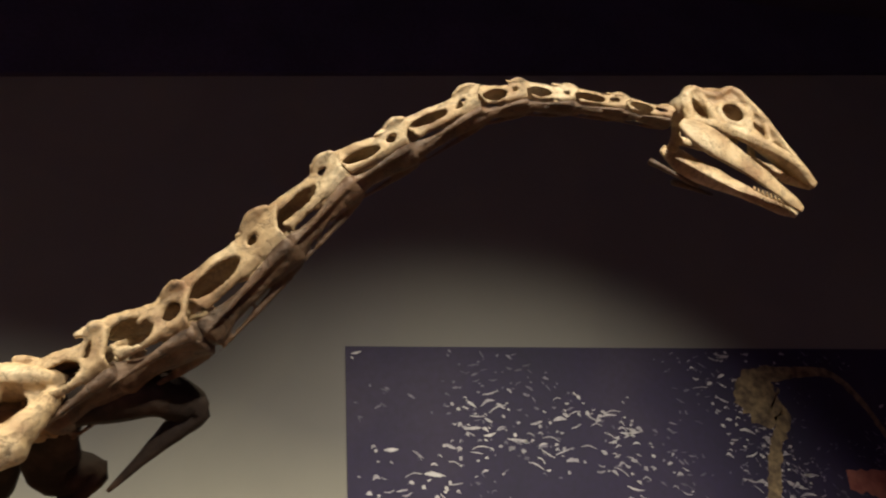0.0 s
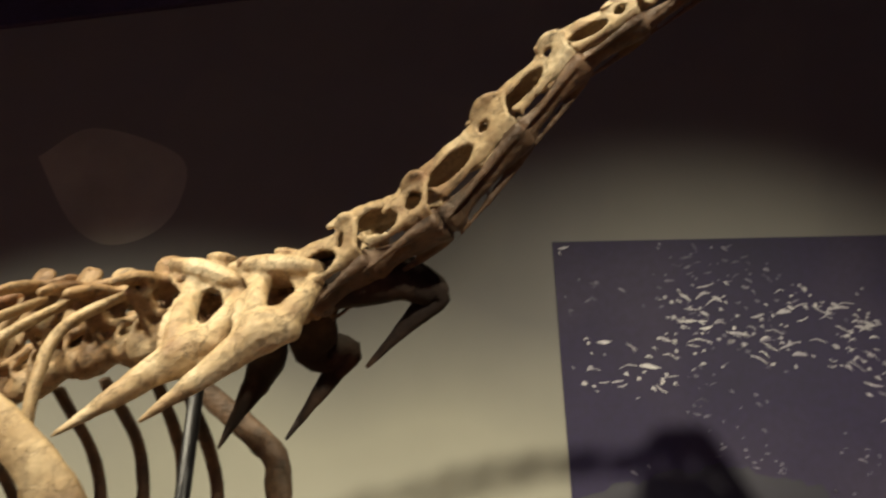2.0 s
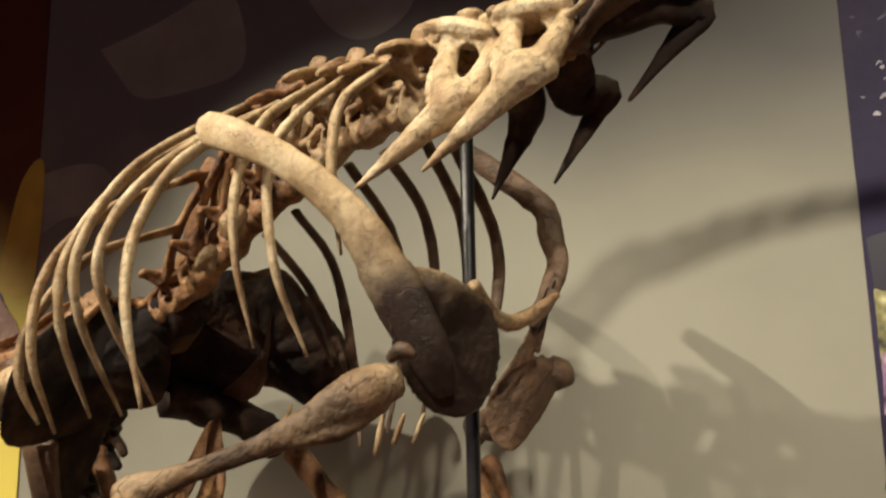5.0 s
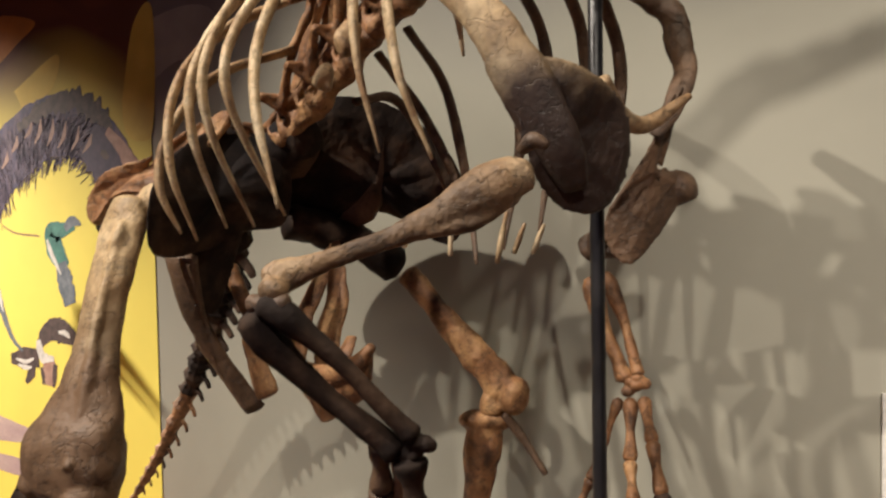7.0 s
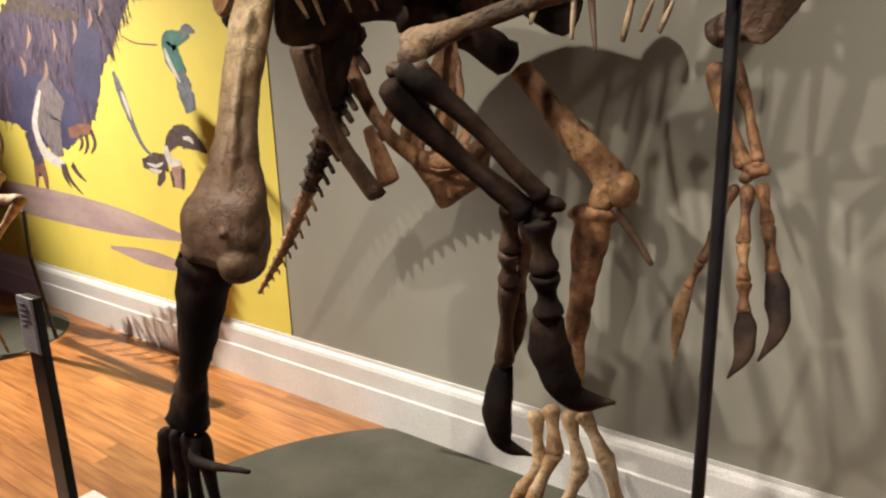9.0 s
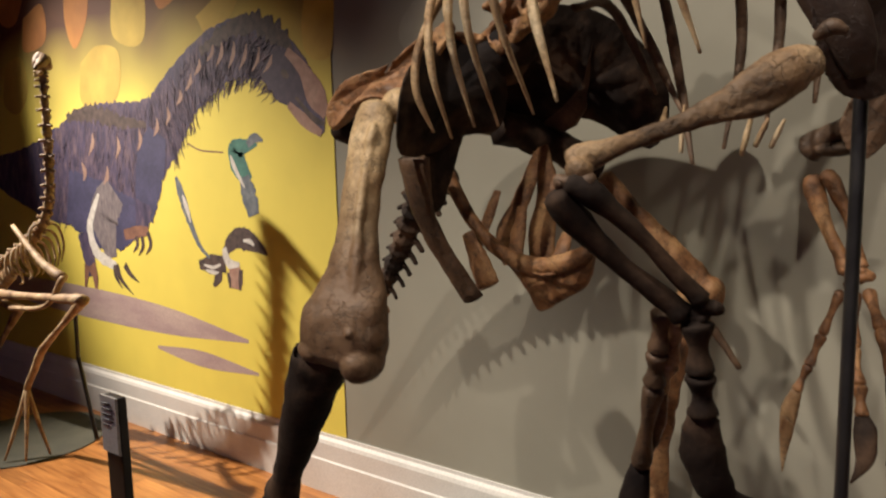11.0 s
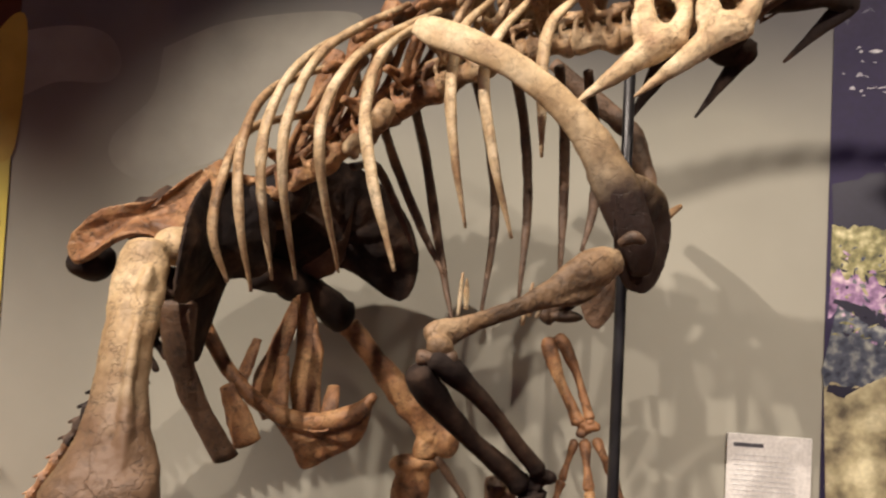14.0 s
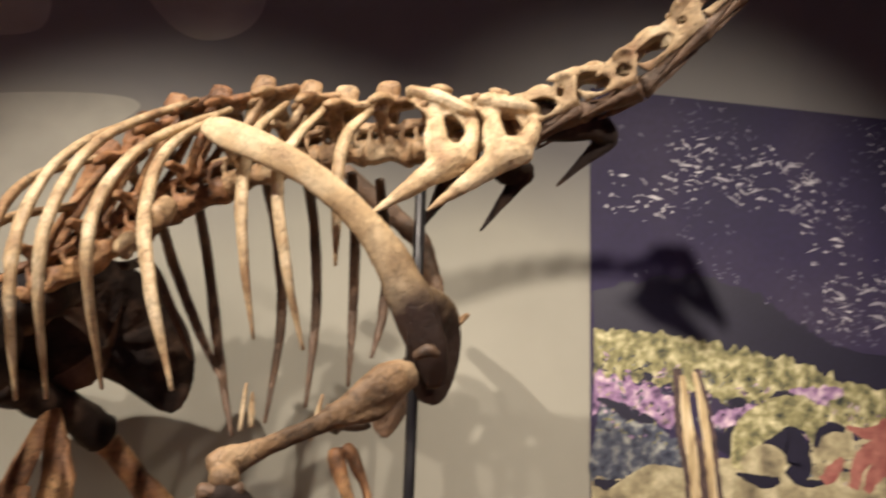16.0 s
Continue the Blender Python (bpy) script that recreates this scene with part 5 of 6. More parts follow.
LILAC = noise_mat("lilac_print", [(0.36, 0.25, 0.26), (0.52, 0.40, 0.36)], 2.5, 0.7, 60, 0.0, stretch=(1, 1, 4))
RUST = noise_mat("rust_print", [(0.16, 0.07, 0.05), (0.28, 0.13, 0.08)], 12, 0.7, 60, 0.0)


def stroke(bm, pts, widths, y, n=24, fray=0.0):
    """A flat printed shape along a bent line of changing width."""
    y = -0.0032 + (y + 0.006) * 0.12
    c = spline([(p[0], p[2], w) for p, w in zip(pts, widths)], n)
    rows = []
    for i, q in enumerate(c):
        a, b = c[max(0, i - 1)], c[min(n, i + 1)]
        d = Vector((b[0] - a[0], b[1] - a[1])).normalized()
        row = []
        for k in (-1, 1):
            w = max(0.001, q[2]) * (1 + fray * noise.noise((q[0] * 40, k * 3.0, q[1] * 40)))
            x, z = q[0] - d.y * w * k, q[1] + d.x * w * k
            row += [bm.verts.new((x, y, z)), bm.verts.new((x, y + 0.0002, z))]
        rows.append(row)
    for a, b in zip(rows, rows[1:]):
        bm.faces.new((a[0], a[2], b[2], b[0]))
        bm.faces.new((a[0], b[0], b[1], a[1]))
        bm.faces.new((a[2], a[3], b[3], b[2]))
        bm.faces.new((a[1], b[1], b[3], a[3]))
    bm.faces.new((rows[0][0], rows[0][1], rows[0][3], rows[0][2]))
    bm.faces.new((rows[-1][0], rows[-1][1], rows[-1][3], rows[-1][2]))
    return bm


def printed(owner, name, mat, y, strokes, label="", fray=0.0, n=24):
    """Flat printed shapes: one part together, or each a part of its own."""
    apart = name in ("printed_boulder", "printed_gap", "printed_shape")
    bm = bmesh.new()
    for i, (pts, widths) in enumerate(strokes):
        stroke(bm, pts, widths, y - 0.0004 * i, n, fray)
        if apart and i < len(strokes) - 1:
            under(owner, part(name, bm, mat, None, label, smooth=False))
            bm = bmesh.new()
    ob = part(name, bm, mat, None, label, smooth=False)
    under(owner, ob)
    return ob


printed(mural, "painted_band", LILAC, -0.009, [([(-6.825, 0.000, 0.737), (-5.493, 0.000, 0.715), (-4.373, 0.000, 0.694), (-3.568, 0.000, 0.666)], (0.06, 0.10, 0.085, 0.01)), ([(-4.403, 0.000, 0.520), (-3.971, 0.000, 0.511), (-3.501, 0.000, 0.501)], (0.01, 0.045, 0.008))], "pale lilac streaks")
printed(mural, "painted_creature", PURPLE, -0.013, [([(-7.145, 0.000, 1.768), (-6.380, 0.000, 1.574), (-5.617, 0.000, 1.502), (-5.015, 0.000, 1.566), (-4.617, 0.000, 1.624), (-4.244, 0.000, 1.769), (-4.000, 0.000, 1.965), (-3.686, 0.000, 2.121), (-3.380, 0.000, 2.134), (-3.159, 0.000, 1.984), (-3.026, 0.000, 1.831), (-2.967, 0.000, 1.709)],
        (0.05, 0.10, 0.26, 0.36, 0.34, 0.21, 0.16, 0.145, 0.14, 0.125, 0.085, 0.02))], "plain purple-brown feathered shape with a long neck", fray=0.09, n=160)
FLECK = noise_mat("pale_feather_print", [(0.09, 0.06, 0.10), (0.17, 0.11, 0.14)], 20, 0.7, 60, 0.0)
MAROON = noise_mat("maroon_hair_print", [(0.03, 0.018, 0.045), (0.07, 0.042, 0.075)], 20, 0.7, 60, 0.0)
TANSTRIPE = noise_mat("tan_stripe_print", [(0.26, 0.15, 0.12), (0.42, 0.27, 0.21)], 12, 0.7, 60, 0.0)
BLUEP = noise_mat("deep_blue_print", [(0.03, 0.028, 0.075), (0.065, 0.06, 0.14)], 6, 0.7, 40, 0.0)
GREYF = noise_mat("grey_brown_feather_print", [(0.10, 0.08, 0.10), (0.26, 0.22, 0.22)], 16, 0.7, 40, 0.0, stretch=(4, 1, 1))
NECK = [Vector(p) for p in ((-5.617, 0.000, 1.502), (-5.015, 0.000, 1.566), (-4.617, 0.000, 1.624), (-4.244, 0.000, 1.769), (-4.000, 0.000, 1.965), (-3.686, 0.000, 2.121), (-3.380, 0.000, 2.134), (-3.142, 0.000, 1.969))]
WIDE = (0.24, 0.33, 0.31, 0.19, 0.145, 0.13, 0.125, 0.10)


def hairs(mat, count, depth, low, high, seed, label):
    """Fine painted hairs that lie across the neck and hang down over the body; low and high: from belly to back."""
    rng = random.Random(seed)
    bm = bmesh.new()
    for i in range(count):
        u = rng.random() * 6.98
        k = int(u)
        c, w = NECK[k].lerp(NECK[k + 1], u - k), WIDE[k] + (WIDE[k + 1] - WIDE[k]) * (u - k)
        d = (NECK[k + 1] - NECK[k]).normalized()
        across = Vector((-d.z, 0, d.x))
        p = c + across * w * rng.uniform(low, high)
        a = (-across * rng.uniform(0.5, 1.0) - d * rng.uniform(0.1, 0.7)).normalized() * rng.uniform(0.04, 0.13)
        stroke(bm, [p, p + a * 0.5 + d * 0.006, p + a], (0.001, rng.uniform(0.0015, 0.0042), 0.0008), depth, 4)
    ob = part("printed_feathers", bm, mat, None, "", smooth=False)
    under(mural, tagged(ob, label, kind="stuff"))


hairs(FLECK, 1100, -0.0142, -0.8, 1.0, 8, "pale mauve painted hairs")
hairs(MAROON, 1300, -0.0148, -1.0, 1.12, 9, "dark maroon painted hairs")
printed(mural, "painted_belly", BLUEP, -0.0152, [([(-4.254, 0, 1.760), (-4.344, 0, 1.578), (-4.449, 0, 1.284)], (0.089, 0.138, 0.094,)),
    ([(-5.304, 0, 1.396), (-4.840, 0, 1.270), (-4.486, 0, 1.282)], (0.176, 0.209, 0.097,))], "deep blue painted underside", fray=0.15, n=60)
printed(mural, "painted_tail", PURPLE, -0.0152, [([(-6.310, 0, 1.630), (-5.936, 0, 1.512), (-5.585, 0, 1.440)], (0.040, 0.101, 0.125,))], "", fray=0.2, n=40)
printed(mural, "painted_crest", BLACKISH, -0.0156, [([(-3.826, 0, 2.157), (-3.585, 0, 2.232), (-3.367, 0, 2.233), (-3.194, 0, 2.155), (-3.138, 0, 2.075)], (0.020, 0.038, 0.050, 0.042, 0.012,)),
    ([(-5.234, 0, 1.884), (-4.926, 0, 1.903), (-4.650, 0, 1.847), (-4.356, 0, 1.804)], (0.023, 0.050, 0.039, 0.015,))], "dark ragged painted crest", fray=0.8, n=150)
printed(mural, "painted_stripe", TANSTRIPE, -0.016, [([(-3.710, 0, 2.179), (-3.722, 0, 2.141), (-3.770, 0, 2.106)], (0.004, 0.014, 0.003,)),
    ([(-3.640, 0, 2.183), (-3.650, 0, 2.126), (-3.695, 0, 2.072)], (0.004, 0.014, 0.002,)),
    ([(-3.547, 0, 2.177), (-3.556, 0, 2.115), (-3.599, 0, 2.055)], (0.004, 0.013, 0.002,)),
    ([(-3.453, 0, 2.156), (-3.471, 0, 2.097), (-3.521, 0, 2.040)], (0.003, 0.013, 0.002,)),
    ([(-3.361, 0, 2.130), (-3.376, 0, 2.075), (-3.422, 0, 2.023)], (0.003, 0.012, 0.002,)),
    ([(-3.274, 0, 2.087), (-3.293, 0, 2.047), (-3.344, 0, 2.008)], (0.003, 0.012, 0.002,)),
    ([(-3.829, 0, 2.121), (-3.837, 0, 2.079), (-3.882, 0, 2.041)], (0.004, 0.014, 0.003,)),
    ([(-3.912, 0, 2.053), (-3.921, 0, 2.011), (-3.967, 0, 1.971)], (0.004, 0.014, 0.003,)),
    ([(-4.015, 0, 1.975), (-4.015, 0, 1.936), (-4.055, 0, 1.900)], (0.004, 0.015, 0.003,)),
    ([(-4.138, 0, 1.894), (-4.131, 0, 1.845), (-4.165, 0, 1.797)], (0.004, 0.015, 0.003,)),
    ([(-4.246, 0, 1.840), (-4.248, 0, 1.790), (-4.291, 0, 1.741)], (0.004, 0.016, 0.003,)),
    ([(-4.430, 0, 1.786), (-4.424, 0, 1.724), (-4.462, 0, 1.663)], (0.005, 0.017, 0.003,)),
    ([(-4.661, 0, 1.752), (-4.655, 0, 1.687), (-4.696, 0, 1.624)], (0.005, 0.018, 0.003,)),
    ([(-4.942, 0, 1.782), (-4.946, 0, 1.716), (-5.002, 0, 1.650)], (0.005, 0.020, 0.004,)),
    ([(-5.094, 0, 1.606), (-5.065, 0, 1.549), (-5.088, 0, 1.491)], (0.006, 0.021, 0.004,)),
    ([(-4.802, 0, 1.581), (-4.805, 0, 1.526), (-4.857, 0, 1.470)], (0.005, 0.019, 0.003,))], "pale tan stripes", fray=0.5, n=12)
printed(mural, "painted_head", MAROON, -0.0165, [([(-3.300, 0, 2.073), (-3.181, 0, 1.962), (-3.065, 0, 1.871)], (0.085, 0.106, 0.051,))], "dark maroon painted cheek", fray=0.2, n=40)
printed(mural, "painted_snout", PINK, -0.0175, [([(-3.173, 0, 2.095), (-3.070, 0, 2.003), (-2.994, 0, 1.883), (-2.935, 0, 1.790)], (0.021, 0.033, 0.059, 0.023,)),
    ([(-3.176, 0, 1.852), (-3.071, 0, 1.771), (-2.969, 0, 1.710)], (0.017, 0.029, 0.016,))], "plain pinkish painted snout", fray=0.1, n=30)
printed(mural, "painted_mouth", BLACKISH, -0.0182, [([(-3.125, 0, 1.882), (-3.023, 0, 1.786), (-2.944, 0, 1.750)], (0.008, 0.014, 0.010,)),
    ([(-3.216, 0, 2.006), (-3.192, 0, 1.993), (-3.168, 0, 1.974)], (0.011, 0.019, 0.008,))], "", fray=0.1, n=20)
printed(mural, "painted_arm", GREYF, -0.0168, [([(-4.740, 0, 1.428), (-4.882, 0, 1.269), (-4.830, 0, 1.023)], (0.116, 0.150, 0.056,))], "grey-brown painted feathers", fray=0.15, n=40)
printed(mural, "painted_arm_edge", OFFWHITE, -0.0175, [([(-4.926, 0, 1.414), (-5.059, 0, 1.216), (-5.003, 0, 1.046), (-4.787, 0, 0.972)], (0.014, 0.034, 0.040, 0.028,))], "white painted feather edge", fray=0.3, n=50)
printed(mural, "painted_leg", PURPLE, -0.0162, [([(-5.132, 0, 1.167), (-5.106, 0, 1.028), (-5.080, 0, 0.889)], (0.092, 0.075, 0.054,)),
    ([(-4.439, 0, 1.369), (-4.469, 0, 1.262), (-4.514, 0, 1.196)], (0.082, 0.069, 0.039,))], "", fray=0.15, n=30)
printed(mural, "painted_claws", RUST, -0.018, [([(-5.084, 0, 0.959), (-5.050, 0, 0.891), (-5.047, 0, 0.810)], (0.054, 0.034, 0.015,)),
    ([(-5.138, 0, 0.955), (-5.157, 0, 0.882), (-5.180, 0, 0.809)], (0.031, 0.023, 0.012,)),
    ([(-4.671, 0, 1.171), (-4.533, 0, 1.195), (-4.413, 0, 1.205)], (0.031, 0.036, 0.025,))], "rust-brown painted toes", fray=0.1, n=20)
printed(mural, "painted_claws", BLACKISH, -0.0185, [([(-4.786, 0, 0.981), (-4.744, 0, 0.894), (-4.622, 0, 0.812)], (0.024, 0.017, 0.003,)),
    ([(-4.693, 0, 0.988), (-4.639, 0, 0.937), (-4.552, 0, 0.893)], (0.024, 0.017, 0.003,)),
    ([(-4.802, 0, 0.980), (-4.802, 0, 0.912), (-4.738, 0, 0.839)], (0.021, 0.017, 0.003,)),
    ([(-4.544, 0, 1.168), (-4.538, 0, 1.119), (-4.585, 0, 1.073)], (0.016, 0.013, 0.003,)),
    ([(-4.483, 0, 1.171), (-4.482, 0, 1.111), (-4.530, 0, 1.057)], (0.016, 0.013, 0.003,)),
    ([(-4.421, 0, 1.200), (-4.399, 0, 1.127), (-4.454, 0, 1.066)], (0.016, 0.013, 0.003,))], "dark curved painted claws", fray=0, n=16)
printed(mural, "painted_bird", TEAL, -0.01, [([(-3.419, 0, 1.683), (-3.516, 0, 1.667), (-3.587, 0, 1.647), (-3.557, 0, 1.564), (-3.486, 0, 1.497)], (0.016, 0.037, 0.054, 0.062, 0.028,))], "plain teal shape", fray=0.12, n=50)
printed(mural, "painted_bird_head", SLATE, -0.0125, [([(-3.488, 0, 1.672), (-3.436, 0, 1.706), (-3.373, 0, 1.692)], (0.018, 0.025, 0.007,))], "", fray=0.15, n=20)
printed(mural, "painted_tail", SLATE, -0.012, [([(-3.526, 0, 1.518), (-3.500, 0, 1.427), (-3.468, 0, 1.326)], (0.038, 0.055, 0.043,))], "slate blue painted tail", fray=0.25, n=40)
printed(mural, "painted_streak", OFFWHITE, -0.0135, [([(-3.626, 0, 1.625), (-3.594, 0, 1.555), (-3.530, 0, 1.463)], (0.007, 0.015, 0.005,))], "", fray=0.3, n=20)
printed(mural, "painted_whisker", RUST, -0.0105, [([(-3.977, 0, 1.693), (-3.869, 0, 1.656), (-3.683, 0, 1.641)], (0.004, 0.004, 0.004,))], "", fray=0, n=24)
printed(mural, "painted_tail", SLATE, -0.0105, [([(-4.108, 0, 1.517), (-4.067, 0, 1.417), (-4.000, 0, 1.260), (-3.930, 0, 1.144), (-3.850, 0, 1.086)], (0.012, 0.031, 0.022, 0.014, 0.008,))], "", fray=0.25, n=50)
printed(mural, "painted_streak", OFFWHITE, -0.012, [([(-4.058, 0, 1.418), (-4.030, 0, 1.358), (-3.999, 0, 1.270)], (0.008, 0.017, 0.005,))], "", fray=0.3, n=20)
printed(mural, "painted_bird", BLACKISH, -0.01, [([(-3.715, 0, 1.128), (-3.636, 0, 1.195), (-3.535, 0, 1.201), (-3.441, 0, 1.164), (-3.383, 0, 1.133)], (0.025, 0.047, 0.059, 0.033, 0.007,)),
    ([(-3.948, 0, 1.043), (-3.828, 0, 1.052), (-3.721, 0, 1.060)], (0.022, 0.053, 0.042,)),
    ([(-3.795, 0, 1.074), (-3.786, 0, 0.997), (-3.831, 0, 0.934)], (0.037, 0.032, 0.011,))], "plain dark brown and white shape", fray=0.25, n=50)
printed(mural, "painted_collar", OFFWHITE, -0.0125, [([(-3.723, 0, 1.147), (-3.693, 0, 1.072), (-3.606, 0, 1.061)], (0.018, 0.026, 0.017,)),
    ([(-3.907, 0, 1.046), (-3.829, 0, 1.036), (-3.760, 0, 1.057)], (0.005, 0.011, 0.005,)),
    ([(-3.893, 0, 1.018), (-3.831, 0, 1.009), (-3.782, 0, 1.013)], (0.005, 0.011, 0.005,)),
    ([(-3.564, 0, 1.194), (-3.508, 0, 1.191), (-3.482, 0, 1.171)], (0.007, 0.014, 0.005,))], "white painted collar and bars", fray=0.25, n=24)
printed(mural, "painted_breast", PINK, -0.0128, [([(-3.648, 0, 1.046), (-3.637, 0, 0.990), (-3.641, 0, 0.936)], (0.049, 0.047, 0.035,))], "pale pinkish painted breast", fray=0.25, n=24)
printed(mural, "painted_streak", BLACKISH, -0.0135, [([(-3.596, 0, 1.041), (-3.606, 0, 0.983), (-3.615, 0, 0.931)], (0.015, 0.015, 0.007,)),
    ([(-3.703, 0, 1.019), (-3.694, 0, 0.975), (-3.691, 0, 0.937)], (0.010, 0.013, 0.008,))], "", fray=0.3, n=16)

# ---- the night poster ----
NIGHT = noise_mat("night_poster_print", [(0.006, 0.003, 0.028), (0.015, 0.008, 0.046), (0.036, 0.026, 0.060)], 1.3, 0.7, 45, 0.0)
DIMSPECK = noise_mat("lilac_leaf_print", [(0.04, 0.035, 0.065), (0.10, 0.09, 0.14), (0.22, 0.20, 0.26)], 9, 0.6, 60, 0.0)
SPECK = noise_mat("pale_leaf_print", [(0.16, 0.15, 0.19), (0.40, 0.38, 0.42), (0.70, 0.68, 0.68)], 9, 0.6, 60, 0.0)
BLACKP = noise_mat("blue_black_print", [(0.008, 0.007, 0.02), (0.014, 0.012, 0.03)], 3, 0.5, 60, 0.0)
HERBS = noise_mat("undergrowth_print", [(0.02, 0.025, 0.02), (0.27, 0.25, 0.11), (0.70, 0.64, 0.38)], 24, 0.7, 40, 0.0, detail=8)
MAUVE = noise_mat("mauve_undergrowth_print", [(0.04, 0.02, 0.06), (0.32, 0.19, 0.33), (0.74, 0.58, 0.62)], 26, 0.7, 60, 0.0, detail=10)
BLUEGREEN = noise_mat("blue_green_bush_print", [(0.008, 0.012, 0.03), (0.07, 0.08, 0.11), (0.36, 0.37, 0.32)], 26, 0.7, 60, 0.0, detail=10)
ROCKP = noise_mat("ochre_rock_print", [(0.10, 0.08, 0.05), (0.38, 0.33, 0.19), (0.66, 0.60, 0.38)], 11, 0.6, 60, 0.0, detail=9)
BARK = noise_mat("bark_print", [(0.22, 0.13, 0.06), (0.55, 0.42, 0.22), (0.75, 0.64, 0.42)], 10, 0.6, 60, 0.0, stretch=(6, 1, 0.6))
CORAL = noise_mat("coral_red_print", [(0.22, 0.06, 0.05), (0.42, 0.17, 0.13)], 16, 0.6, 60, 0.0)
TANP = noise_mat("tan_plume_print", [(0.05, 0.03, 0.02), (0.26, 0.19, 0.10)], 30, 0.6, 60, 0.0)

poster = thing("poster", (1.4, -0.004, 1.6), "large night forest poster in dark purple with pale leaves", "poster")
PW = 3.0
under(poster, slab("panel", (0.0, -0.003, 0.30), (PW, -0.001, 2.815), NIGHT))
bm = bmesh.new()
rng = random.Random(4)
for i in range(2600):
    x, z = rng.uniform(0.02, PW - 0.05), rng.uniform(1.95, 2.8)
    if noise.noise((x * 2.6, 5.0, z * 2.6)) + 0.25 * noise.noise((x * 9, 2.0, z * 9)) < 0.02 + 0.3 * rng.random():
        continue
    ln, a = 0.005 + 0.030 * rng.random() ** 4, rng.uniform(-0.7, 0.4)
    d = Vector((math.cos(a), 0, math.sin(a))) * ln
    p = Vector((x, 0, z))
    stroke(bm, [p - d, p + Vector((0, 0, rng.uniform(-0.006, 0.01))), p + d], (0.001, 0.0015 + 0.006 * rng.random() ** 2, 0.0008), -0.0085, 5)
ob = part("printed_leaves", bm, SPECK, smooth=False)
under(poster, tagged(ob, "scattered pale leaf flecks", kind="stuff"))
bm = bmesh.new()
rng = random.Random(21)
for i in range(5200):
    x, z = rng.uniform(0.02, PW - 0.05), rng.uniform(1.9, 2.8)
    if noise.noise((x * 1.9, 9.0, z * 2.4)) + 0.4 * noise.noise((x * 7, 4.0, z * 7)) < -0.15 + 0.5 * rng.random():
        continue
    ln, a = 0.003 + 0.011 * rng.random() ** 2, rng.uniform(-1.2, 0.6)
    d = Vector((math.cos(a), 0, math.sin(a))) * ln
    p = Vector((x, 0, z))
    stroke(bm, [p - d, p + Vector((0, 0, rng.uniform(-0.004, 0.004))), p + d], (0.001, 0.001 + 0.004 * rng.random(), 0.0008), -0.0078, 4)
ob = part("printed_leaves", bm, DIMSPECK, smooth=False)
under(poster, tagged(ob, "dim lilac leaf flecks", kind="stuff"))
# Neck and skull shadow painted onto the poster along with its dark print.
printed(poster, "painted_neck_shadow", BLACKP, -0.0095, [([(0.012, 0, 1.974), (0.264, 0, 1.987), (0.525, 0, 1.963), (0.750, 0, 1.875), (0.993, 0, 1.787), (1.716, 0, 1.722)], (0.074, 0.129, 0.149, 0.122, 0.099, 0.088,))], "blue-black print with the neck and skull shadow painted in", fray=0.25, n=80)
printed(poster, "printed_undergrowth", HERBS, -0.0115, [([(0.012, 0, 1.822), (0.261, 0, 1.820), (0.519, 0, 1.783), (0.784, 0, 1.743), (1.124, 0, 1.656), (2.005, 0, 1.577)], (0.099, 0.089, 0.097, 0.095, 0.085, 0.107,))], "pale ochre and green undergrowth", fray=0.35, n=160)
printed(poster, "printed_undergrowth", MAUVE, -0.0125, [([(0.012, 0, 1.696), (0.134, 0, 1.689), (0.321, 0, 1.625)], (0.071, 0.056, 0.052,)),
    ([(0.448, 0, 1.605), (0.605, 0, 1.632), (0.767, 0, 1.671)], (0.026, 0.038, 0.034,)),
    ([(0.741, 0, 1.694), (0.878, 0, 1.710), (0.989, 0, 1.726)], (0.027, 0.035, 0.014,))], "mauve tangled undergrowth", fray=0.5, n=90)
printed(poster, "printed_ground", ROCKP, -0.0135, [([(0.012, 0, 1.170), (0.435, 0, 1.189), (1.091, 0, 1.220), (1.953, 0, 1.193)], (0.247, 0.284, 0.338, 0.352,))], "ochre rocky ground", fray=0.08, n=120)
printed(poster, "printed_bush", BLUEGREEN, -0.0155, [([(0.012, 0, 1.539), (0.120, 0, 1.518), (0.243, 0, 1.498), (0.355, 0, 1.455)], (0.129, 0.112, 0.086, 0.026,))], "blue-green bush", fray=0.4, n=80)
printed(poster, "printed_gap", BLACKP, -0.0165, [([(0.023, 0, 1.674), (0.084, 0, 1.653), (0.158, 0, 1.621), (0.245, 0, 1.600)], (0.007, 0.017, 0.023, 0.005,)),
    ([(0.472, 0, 1.547), (0.523, 0, 1.537), (0.576, 0, 1.549)], (0.026, 0.041, 0.016,)),
    ([(0.688, 0, 1.693), (0.742, 0, 1.700), (0.795, 0, 1.696)], (0.008, 0.027, 0.008,)),
    ([(0.529, 0, 1.682), (0.561, 0, 1.677), (0.594, 0, 1.684)], (0.006, 0.021, 0.007,)),
    ([(0.197, 0, 1.771), (0.216, 0, 1.755), (0.222, 0, 1.737)], (0.005, 0.018, 0.004,)),
    ([(0.012, 0, 1.395), (0.095, 0, 1.385), (0.192, 0, 1.397)], (0.012, 0.017, 0.005,)),
    ([(0.766, 0, 1.402), (0.832, 0, 1.397), (0.913, 0, 1.404)], (0.005, 0.014, 0.005,))], "dark gaps", fray=0.5, n=30)
